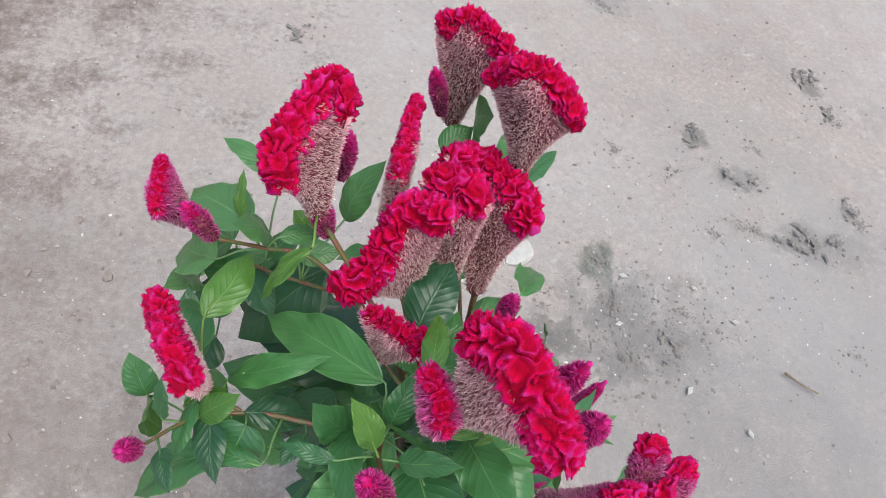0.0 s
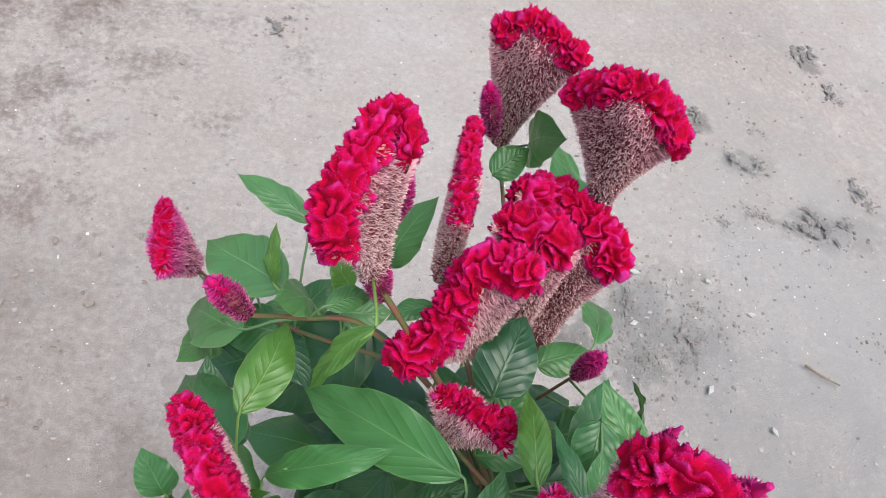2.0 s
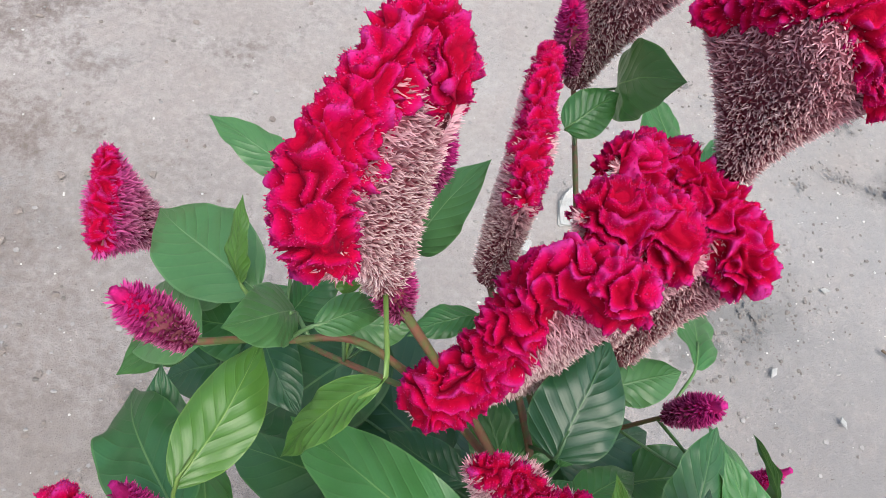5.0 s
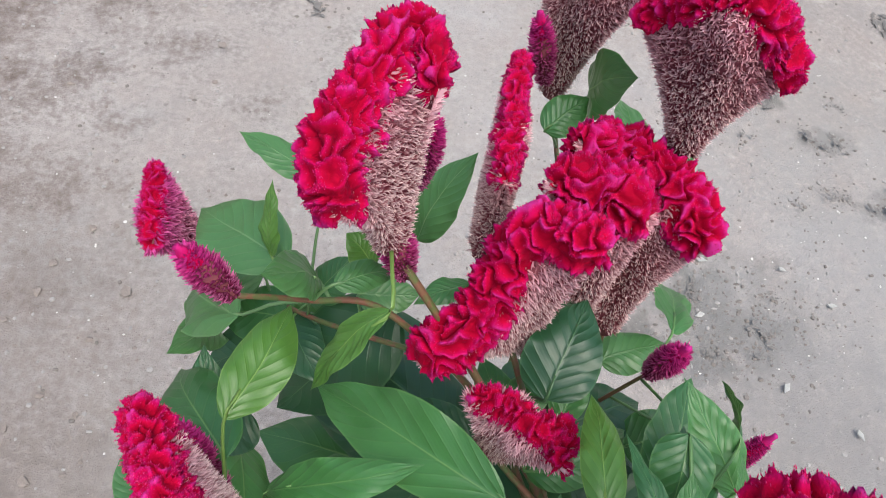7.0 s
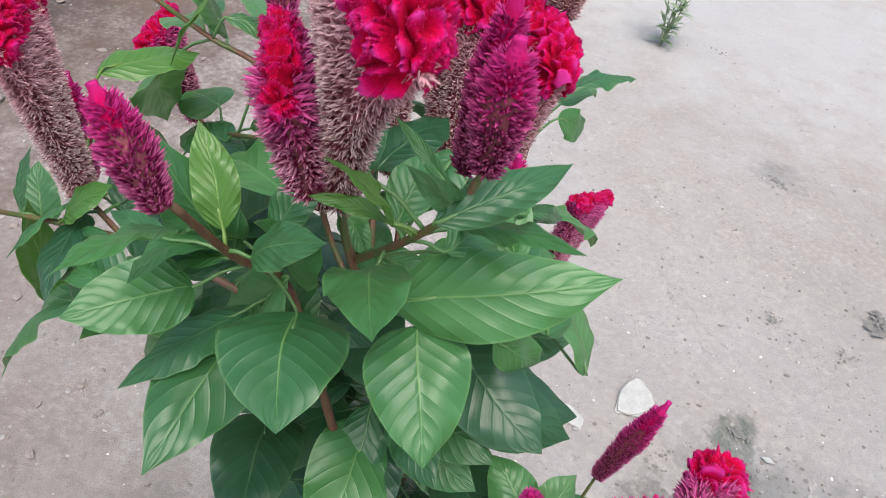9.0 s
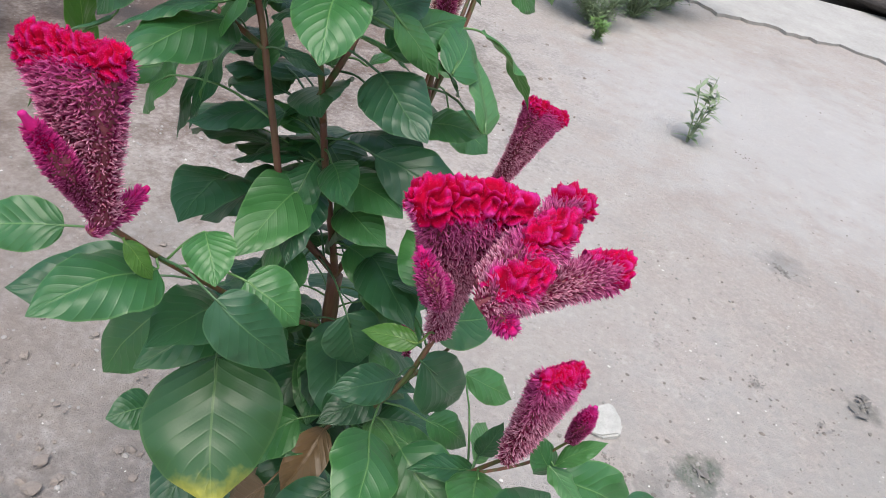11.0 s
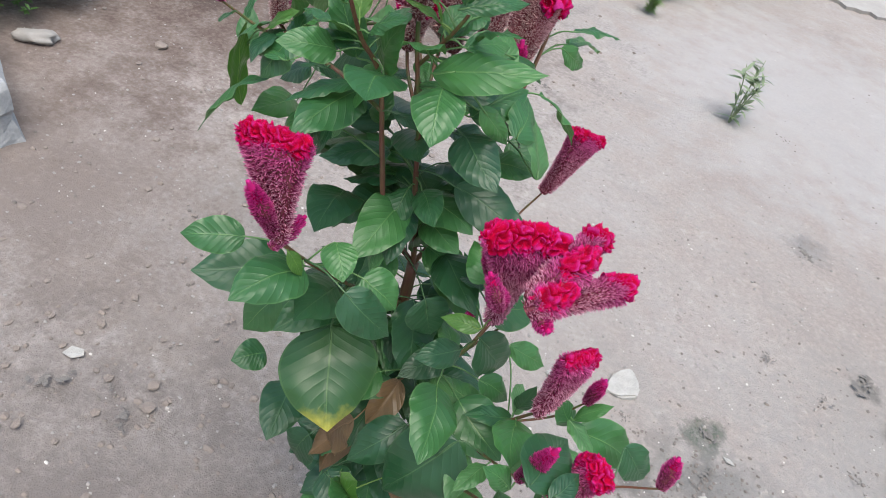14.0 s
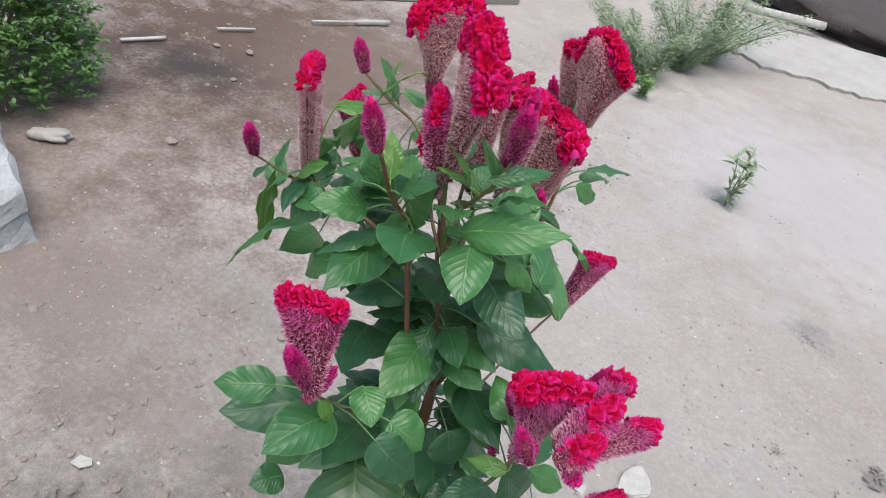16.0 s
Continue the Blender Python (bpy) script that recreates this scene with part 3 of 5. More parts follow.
# the far side of the yard
def rough_block(corner, along, back, high, top_in):
    """A rough-cast concrete block: one corner on the ground, one long side, its depth and its height."""
    bm = bmesh.new()
    c, u, w = Vector((*corner, 0)), Vector((*along, 0)), Vector((*back, 0))
    n = 14
    ring = [(i / n, 0) for i in range(n)] + [(1, i / n) for i in range(n)] + [(1 - i / n, 1) for i in range(n)] + [(0, 1 - i / n) for i in range(n)]
    levels = []
    for k in range(9):
        f = k / 8
        row = []
        for p, q in ring:
            inn = top_in * f + (0.02 if k == 8 else 0.0)
            pos = c + u * (inn + (1 - 2 * inn) * p) + w * (inn + (1 - 2 * inn) * q) + Vector((0, 0, high * f - 0.01))
            d = noise.noise(pos * 11) * 0.014 + noise.noise(pos * 34) * 0.010
            row.append(bm.verts.new(pos + Vector((d, d * 0.6, (0.012 * noise.noise(pos * 25)) if k else 0))))
        levels.append(row)
    m = len(ring)
    for k in range(8):
        for i in range(m):
            j = (i + 1) % m
            bm.faces.new((levels[k][i], levels[k][j], levels[k + 1][j], levels[k + 1][i]))
    bm.faces.new(levels[-1])
    bm.faces.new(levels[0][::-1])
    bmesh.ops.recalc_face_normals(bm, faces=list(bm.faces))
    return tagged(link("concrete_block", bm, M_BLOCK, smooth=False), "rough grey concrete block with a crumbled whitish edge", "block")


M_BLOCK = plain("rough_grey_concrete", (0.18, 0.195, 0.205), (0.46, 0.47, 0.48), 9, 0.85, 0.8, 0.006)
rough_block((-1.165, 0.565), (-0.62, 0.30), (-0.08, -0.50), 0.17, 0.02)
shrub((-2.00, 1.02, 0.0), 0.32, 0.60, 17000, "dense leafy green bush growing at the yard's edge")
weed((0.43, 2.61, 0.0), 0.27, 4, (0.00, 0.02), 0.080, 0.017, 22, "small grey-green weed sprouting from bare dirt", M_WEED, 0.25)
weed((-0.26, 3.75, 0.0), 0.32, 26, (-0.18, 0.25), 0.050, 0.009, 150, "sprawling feathery grey-green weed", M_WEED, 1.2, 0.022)
weed((-0.14, 4.2, 0.0), 0.40, 24, (0.00, 0.30), 0.055, 0.009, 150, "sprawling feathery grey-green weed", M_WEED, 1.1, 0.024)
weed((-0.05, 4.6, 0.0), 0.46, 16, (0.26, 0.30), 0.065, 0.010, 130, "sprawling feathery grey-green weed", M_WEED, 0.8, 0.024)
weed((-0.20, 3.50, 0.0), 0.11, 9, (0.0, 0.0), 0.05, 0.010, 22, "low tuft of green grass-like weed", M_SHRUB, 0.5)


def pipe(p, q, r, label, collar=False):
    v, f = tube([np.array(p) + (np.array(q) - np.array(p)) * i / 6 for i in range(7)], r, r, 14)
    ob = from_arrays("pipe", v, f, None, M_PVC)
    tagged(ob, label, "pipe")
    if collar:
        d = unit(np.array(q) - np.array(p))
        v, f = tube([np.array(q) - d * 0.20, np.array(q) - d * 0.08, np.array(q)], r * 1.9, r * 2.1, 14)
        from_arrays("collar", v, f, None, M_PVC, ob)


pipe((-1.78, 2.58, 0.016), (-1.56, 2.98, 0.016), 0.0075, "weathered white plastic pipe with a collar on the dirt", True)
pipe((-2.05, 1.62, 0.009), (-1.98, 1.80, 0.009), 0.008, "short white pipe offcut on the dirt")
pipe((-1.95, 2.08, 0.008), (-1.86, 2.24, 0.008), 0.007, "short white pipe offcut on the dirt")


def slab():
    """A thin broken concrete apron with a ragged near edge."""
    bm = bmesh.new()
    near = [(-0.12 + 0.053 * i, 5.14 + 0.04 * math.sin(i * 0.57) + 0.030 * math.sin(i * 1.37) + 0.022 * math.sin(i * 2.9) - 0.10 * math.exp(-((i - 10.5) ** 2) / 36) + 0.007 * i) for i in range(90)]
    far = [(x - 0.05, 5.95 + 0.42 * (x + 0.1)) for x, y in near]
    top_n, top_f = [bm.verts.new((x, y, 0.014)) for x, y in near], [bm.verts.new((x, y, 0.075)) for x, y in far]
    low_n, low_f = [bm.verts.new((x, y + 0.01, -0.03)) for x, y in near], [bm.verts.new((x, y, -0.03)) for x, y in far]
    for i in range(len(near) - 1):
        bm.faces.new((top_n[i], top_n[i + 1], top_f[i + 1], top_f[i]))
        bm.faces.new((low_n[i], low_n[i + 1], top_n[i + 1], top_n[i]))
        bm.faces.new((top_f[i], top_f[i + 1], low_f[i + 1], low_f[i]))
    bm.faces.new((low_n[0], top_n[0], top_f[0], low_f[0]))
    bm.faces.new((top_n[-1], low_n[-1], low_f[-1], top_f[-1]))
    tagged(link("concrete_slab", bm, M_CONCRETE, smooth=False), "broken pale concrete slab with a ragged edge", "slab")


slab()
lump("soil_mound", (1.35, 8.75, 0), (2.1, 2.1, 0.35), M_SOIL_HOLLOW, 7.0, 0.3, 4, "low heap of dark damp soil behind the slab", "soil", "", 0.35)
pipe((-0.05, 6.35, 0.10), (0.62, 6.75, 0.10), 0.035, "pale pole lying along the slab")
def hollow_block(at, turn):
    """A concrete block lying on its side: three dark discs stand for round hollows in the face towards the yard."""
    e = new("hollow_block")
    e.location, e.rotation_euler = at, (0, 0, turn)
    e["at"] = at
    tagged(e, "grey hollow concrete block at the yard's edge", "block", "row of blocks")
    bm = bmesh.new()
    bmesh.ops.create_cube(bm, size=1.0)
    bmesh.ops.scale(bm, vec=(0.38, 0.14, 0.19), verts=bm.verts)
    bmesh.ops.translate(bm, vec=(0, 0, 0.092), verts=bm.verts)
    bmesh.ops.bevel(bm, geom=list(bm.edges), offset=0.008, segments=2, affect="EDGES")
    body = link("body", bm, M_BRICK, smooth=False)
    body.parent = e
    # dark discs set on the face paint the shade inside the hollows
    for x in (-0.12, 0.0, 0.12):
        bm = bmesh.new()
        bmesh.ops.create_cone(bm, cap_ends=True, segments=20, radius1=0.042, radius2=0.036, depth=0.006, matrix=pose(x, -0.072, 0.09, 90, 0, 0))
        hollow_shade = link("hollow", bm, M_SOIL_HOLLOW, smooth=False)
        hollow_shade.parent = e


for i in range(4):
    hollow_block((-2.02 + 0.19 * i, 3.06 + 0.36 * i, 0.0), radians(62 + brng.uniform(-3, 3)))
lump("field_stone", (-1.57, 0.925), (0.062, 0.032, 0.020), M_CONCRETE, 61, 0.5, 3, "flat pale broken stone on the brown dirt", "stone", "stones in the yard", 0.2)
for i, (x, y, r) in enumerate(((-0.31, 0.17, 0.022), (-0.34, 0.215, 0.020), (-1.33, 1.20, 0.035), (-1.55, 1.75, 0.02), (-1.70, 2.02, 0.03), (-1.25, 1.55, 0.02), (-1.40, 1.90, 0.018), (-1.83, 1.95, 0.025), (-0.95, 2.1, 0.015))):
    r *= 0.55
    lump("field_stone", (x, y), (r * 1.3, r, r * 0.45), M_CLOD, 80 + i, 0.4, 2, "small weathered stone on the brown dirt", "stone", "stones in the yard", 0.3)

# ---- the plant ----
ROOT = (0.13, 0.22, 0.0)
plant = new("celosia_plant")
plant.location = ROOT
plant["at"] = ROOT
tagged(plant, "tall celosia plant with crimson cockscomb flowers and broad green leaves", "plant")
BRANCH_POINTS = []
rng = random.Random(7)


def branch(pts, r0, r1, label="", material=None, n=None):
    path = spline(pts, n or max(8, 7 * len(pts)))
    k = 0.85 if r0 > 0.008 else 0.58
    v, f = tube(path, r0 * k, r1 * k, 9, 0.04)
    name = "stem" if r0 > 0.006 else "branch"
    from_arrays(name, v, f, None, material or M_STEM, plant, label)
    for q in path:
        BRANCH_POINTS.append(q)


def leaf(base, tip, width, roll=0.0, fold=0.22, sag=0.10, kind="", petiole=True, wave=1.0):
    """An ovate pointed leaf from base to tip, facing up and out, with its petiole back to the nearest stem."""
    material = {"": M_LEAF, "dark": M_LEAF_DARK, "young": M_LEAF_YOUNG, "pale": M_LEAF_PALE, "old": M_LEAF_OLD, "dry": M_LEAF_DRY}[kind]
    b, t = np.asarray(base, float), np.asarray(tip, float)
    L = np.linalg.norm(t - b)
    ax = (t - b) / L
    up = np.array([0, 0, 1.0])
    out = np.array([b[0] + t[0] - 2 * ROOT[0], b[1] + t[1] - 2 * ROOT[1], 0])
    up = up + 0.35 * unit(out)
    nrm = unit(up - ax * (up @ ax))
    side = np.cross(nrm, ax)
    w = radians(roll)
    nrm, side = nrm * math.cos(w) + side * math.sin(w), side * math.cos(w) - nrm * math.sin(w)
    nu, nv = 46, 7
    ph = rng.uniform(0, 6)
    round_ = width / L > 0.55
    shape, power = (rng.uniform(0.66, 0.78), 0.62) if round_ else (rng.uniform(0.74, 0.90), 0.78)
    bend = rng.uniform(-0.035, 0.035)
    wob = rng.uniform(0.7, 1.3) * wave
    twist = rng.uniform(-0.38, 0.38)
    drop = rng.uniform(0.10, 0.34)
    verts, uvs, faces = [], [], []
    for i in range(nu + 1):
        u = i / nu
        prof = (math.sin(math.pi * min(1, u**shape)) ** power) * (1 - 0.20 * u) * 1.08 * (1 - 0.55 * max(0.0, (u - 0.78) / 0.22) ** 1.5)
        prof = max(prof, 0.02 if u < 0.5 else 0.004)
        hw = 0.5 * width * prof
        cen = b + ax * L * u + nrm * (4 * sag * L * u * (1 - u)) - nrm * sag * L * 0.6 * u * u * (1 - u) * 2
        cen = cen + side * (0.010 * L * math.sin(u * 5 + ph) + 4 * bend * L * u * (1 - u))
        ct, st = math.cos(twist * (u - 0.3)), math.sin(twist * (u - 0.3))
        sd, nm = side * ct - nrm * st, nrm * ct + side * st
        for j in range(-nv, nv + 1):
            s = j / nv
            lift = fold * abs(s) * hw - (0.12 + drop) * hw * s * s + 0.045 * L * wave * prof * noise.noise((u * 3.1 + ph * 9, s * 1.3, ph))
            corr = 0.0042 * L * wob * (0.8 + 0.35 * math.sin(u * 7 + 2 * ph + (1.3 if s > 0 else 0))) * (abs(math.sin(math.pi * (u * 9 - 2.6 * abs(s) + 0.5))) - 0.6) * abs(s) ** 0.6 * (1 - abs(s) * 0.55) * prof
            edge = 0.024 * L * wob * (math.sin(u * 13 + ph + (2.1 if s > 0 else 0)) + 0.45 * math.sin(u * 29 + 2 * ph + (0.7 if s > 0 else 0))) * abs(s) ** 3 * prof
            verts.append(cen + sd * (s * hw) + nm * (lift + corr + edge))
            uvs.append((u, s))
    m = 2 * nv + 1
    for i in range(nu):
        for j in range(m - 1):
            faces.append((i * m + j, i * m + j + 1, (i + 1) * m + j + 1, (i + 1) * m + j))
    if petiole and BRANCH_POINTS:
        # the leaf stalk meets the nearest stem a little below the blade
        def cost(q):
            d = q - b
            return np.linalg.norm(d) + 0.5 * max(0.0, d[2] + 0.005) + 0.3 * max(0.0, unit(d) @ ax) * np.linalg.norm(d)

        q = min(BRANCH_POINTS, key=cost)
        if np.linalg.norm(q - b) < 0.16:
            mid = (q + b) / 2 + np.array([0, 0, 0.10 * np.linalg.norm(q - b)])
            path = spline([q, mid, b, b + ax * L * 0.22 + nrm * (4 * sag * L * 0.22 * 0.78 - 0.0012)], 9)
            pv, pf = tube(path, 0.0011, 0.0008, 6)
            o = len(verts)
            verts += pv
            faces += [tuple(o + k for k in f) for f in pf]
            uvs += [(0.1, 0.0)] * len(pv)
    return from_arrays("leaf", verts, faces, uvs, material, plant)


def bristles(points, normals, heights, lens, parent, material, stout=1.0):
    """Small pointed scales, one short three-sided spike for each point."""
    P, N, Hh, Ln = np.array(points), np.array(normals), np.array(heights), np.array(lens)
    n = len(P)
    g = np.random.default_rng(n)
    a = np.cross(N, g.uniform(-0.5, 0.5, (n, 3)))
    a /= np.linalg.norm(a, axis=1)[:, None] + 1e-9
    c = np.cross(N, a)
    r = stout * g.uniform(0.00028, 0.00048, n)
    V = np.empty((n, 7, 3))
    U = np.empty((n, 7, 2))
    U[:, :, 1] = Hh[:, None]
    for ring, (f, rr, uu) in enumerate(((0.0, 1.0, 0.0), (0.42, 1.2, 0.45))):
        for k in range(3):
            w = 2.094 * k
            V[:, ring * 3 + k] = P + N * (f * Ln)[:, None] + (r * rr)[:, None] * (math.cos(w) * a + math.sin(w) * c)
            U[:, ring * 3 + k, 0] = uu
    V[:, 6], U[:, 6, 0] = P + N * Ln[:, None], 1.0
    tri = np.array([(0, 1, 4), (0, 4, 3), (1, 2, 5), (1, 5, 4), (2, 0, 3), (2, 3, 5), (3, 4, 6), (4, 5, 6), (5, 3, 6)])
    F = (np.arange(n)[:, None, None] * 7 + tri[None]).reshape(-1, 3).tolist()
    ob = from_arrays("bristles", V.reshape(-1, 3), F, U.reshape(-1, 2), material, parent, smooth=False)
    tagged(ob, kind="stuff")
    return ob


def ease(x):
    x = np.clip(x, 0.0, 1.0)
    return x * x * (3 - 2 * x)


def crest_strip(pts, face, width, height, parent, seed, calm=1.0):
    """The velvet comb: a fleshy ridge whose skin is thrown into rounded, winding folds with deep creases between them."""
    probe = spline(pts, 60)
    length = sum(np.linalg.norm(probe[i + 1] - probe[i]) for i in range(59))
    lam = min(0.0108, max(0.0082, width * 0.34))
    n = int(min(200, max(36, length / 0.00085)))
    m = int(min(110, max(30, width * 2.3 / 0.00085)))
    line = np.array(spline(pts, n + 1))
    tn = np.gradient(line, axis=0)
    tn /= np.linalg.norm(tn, axis=1)[:, None] + 1e-9
    up0 = unit(face[1])
    up = up0 - tn * (tn @ up0)[:, None] * 0.8
    up /= np.linalg.norm(up, axis=1)[:, None]
    lat = np.cross(tn, up)
    sl = np.linspace(0, 1, n + 1)
    near = np.minimum(sl, 1 - sl) * length / max(0.004, 0.45 * width)
    e = np.sqrt(np.clip(1 - (1 - np.clip(near, 0, 1)) ** 2, 0.02, 1))
    a = np.linspace(-2.15, 2.15, m + 1)
    W = max(0.18 * width, 0.5 * width - 0.45 * lam) * e
    H = height * 0.78 * (0.35 + 0.65 * e)
    ca, sa = np.cos(a), np.sin(a)
    base = line[:, None] + lat[:, None] * (sa[None, :] * W[:, None])[..., None] + up[:, None] * (ca[None, :] * H[:, None] - 0.12 * height - 0.18 * lam)[..., None]
    nr = lat[:, None] * (sa[None, :] * height)[..., None] + up[:, None] * (ca[None, :] * 0.55 * width)[..., None]
    nr = nr + tn[:, None] * (np.sign(sl - 0.5) * (1 - e) * 0.7 * width)[:, None, None]
    nr /= np.linalg.norm(nr, axis=2)[..., None] + 1e-9
    flat = base.reshape(-1, 3)
    off = Vector((seed % 97 * 0.37, seed % 61 * 0.51, 3.3))
    f1 = np.empty(len(flat))
    f2, f3 = f1.copy(), f1.copy()
    for i, q in enumerate(flat):
        w = Vector(q) / lam + off
        w = w + 0.40 * noise.noise_vector(w * 1.3)
        f1[i], f2[i] = noise.noise(w * 1.05), noise.noise(w * 2.9)
        f3[i] = noise.noise(w * 0.55)
    b = np.abs(f1)
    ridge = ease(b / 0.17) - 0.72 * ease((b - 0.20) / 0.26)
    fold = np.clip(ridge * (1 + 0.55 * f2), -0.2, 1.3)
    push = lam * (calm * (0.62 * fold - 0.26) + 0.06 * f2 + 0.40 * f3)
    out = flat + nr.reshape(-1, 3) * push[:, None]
    # tone paints shade into the creases and leads up to the pink edges
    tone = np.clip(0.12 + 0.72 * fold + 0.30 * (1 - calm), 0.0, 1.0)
    i, j = np.meshgrid(np.arange(n), np.arange(m), indexing="ij")
    q = (i * (m + 1) + j).ravel()
    faces = np.stack([q, q + 1, q + m + 2, q + m + 1], 1)
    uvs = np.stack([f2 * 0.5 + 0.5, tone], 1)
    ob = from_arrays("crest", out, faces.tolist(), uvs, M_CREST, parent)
    # short velvet hairs that fringe the folds
    g = np.random.default_rng(seed % 1000)
    pick = np.flatnonzero(tone > 0.52)
    pick = pick[g.random(len(pick)) < min(1.0, 2600 / max(1, len(pick)))]
    d = nr.reshape(-1, 3)[pick] + g.normal(0, 0.45, (len(pick), 3))
    d /= np.linalg.norm(d, axis=1)[:, None]
    fr = bristles(out[pick], d, np.full(len(pick), 0.5), g.uniform(0.0005, 0.0013, len(pick)), parent, M_FRINGE, 0.55)
    fr.name = "fringe"
    return ob


def flower_head(base, crest, thick=0.016, comb=0.026, high=0.016, young=False, dens=1.0, r0=0.006, label="", blen=1.0, flare=1.45):
    """A cockscomb head: a flattened wedge from its base to the comb line, covered in chaffy bristles, with a ruffled comb on top."""
    b = np.asarray(base, float)
    cr = [np.asarray(q, float) for q in crest]
    # the points name the outer edge of the comb: its root line lies a little inside
    mid = sum(cr) / len(cr)
    cr = [q - unit(q - b) * high * 0.45 - (q - mid) * min(0.2, 0.12 * comb / max(0.02, np.linalg.norm(cr[-1] - cr[0]))) for q in cr]
    ns, nv = 28, 14
    top = spline(cr, ns + 1)
    width = sum(np.linalg.norm(top[i + 1] - top[i]) for i in range(ns))
    mid = sum(top) / len(top)
    upv = unit(mid - b)
    span = top[-1] - top[0]
    if np.linalg.norm(span) < 0.012:
        span = np.cross(upv, (0.3, 0.9, 0.1)) * 0.02
    nrm = unit(np.cross(span, upv))
    lat = unit(np.cross(upv, nrm))
    loop = []
    for i in range(ns + 1):
        loop.append((i / ns, 1))
    for i in range(ns - 1, 0, -1):
        loop.append((i / ns, -1))
    verts, faces, rows = [], [], len(loop)
    H = np.linalg.norm(mid - b)

    def surf(s, sd, v):
        e = max(0.0, 1 - (2 * s - 1) ** 2) ** 0.5
        foot = b + lat * r0 * (2 * s - 1)
        k = v ** (0.92 + 0.5 * (1 - e))
        i = s * ns
        i0 = min(int(i), ns - 1)
        tp = top[i0] + (top[i0 + 1] - top[i0]) * (i - i0)
        th = (r0 + (thick * 0.5 - r0) * v**0.6) * (0.16 + 0.84 * e) * (1 - 0.75 * max(0.0, (v - 0.86) / 0.14) ** 2)
        ripple = 0.10 * thick * math.sin(9 * s + 3 * v) * v
        axis = foot + (mid - b) * k
        return axis + (tp - mid - (foot - b)) * k**flare + nrm * (sd * th + ripple)

    for iv in range(nv + 1):
        v = iv / nv
        for s, sd in loop:
            verts.append(surf(s, sd, v))
    for iv in range(nv):
        for k in range(rows):
            k2 = (k + 1) % rows
            faces.append((iv * rows + k, iv * rows + k2, (iv + 1) * rows + k2, (iv + 1) * rows + k))
    faces.append(tuple(range(rows))[::-1])
    faces.append(tuple(nv * rows + k for k in range(rows)))
    body = from_arrays("flower_head", verts, faces, None, M_BODY, plant, label)
    # bristles over the faces, leaning up the head
    area = 2 * 0.62 * max(width, 0.02) * H + 2 * H * thick
    cnt = int(min(9000, area / (1.80e-3 if young else 1.28e-3) ** 2 * dens))
    P, N, Hh, Ln = [], [], [], []
    sr = random.Random(len(BRANCH_POINTS) + int(1e4 * b[0]))
    for _ in range(cnt):
        v = 0.02 + 0.98 * sr.random() ** 0.62
        s, sd = sr.random(), sr.choice((-1, 1))
        if sr.random() < 0.22:
            s = sr.choice((0.0, 1.0)) + sr.uniform(-0.02, 0.02)
            s = min(1, max(0, s))
        p = surf(s, sd, v)
        e = max(0.0, 1 - (2 * s - 1) ** 2) ** 0.5
        o = nrm * sd * (0.25 + e) + lat * (2 * s - 1) * (1.25 - e)
        d = unit(unit(o) + upv * 0.38 + np.array([sr.uniform(-0.6, 0.6), sr.uniform(-0.6, 0.6), sr.uniform(-0.6, 0.6)]))
        P.append(p), N.append(d), Hh.append(v), Ln.append(blen * (1.30 if young else 1.0) * sr.uniform(0.0032, 0.0060))
    bristles(P, N, Hh, Ln, body, M_BRISTLE_YOUNG if young else M_BRISTLE, 1.55 if young else 1.0)
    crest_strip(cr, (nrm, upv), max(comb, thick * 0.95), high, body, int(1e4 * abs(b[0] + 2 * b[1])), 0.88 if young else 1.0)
    return body


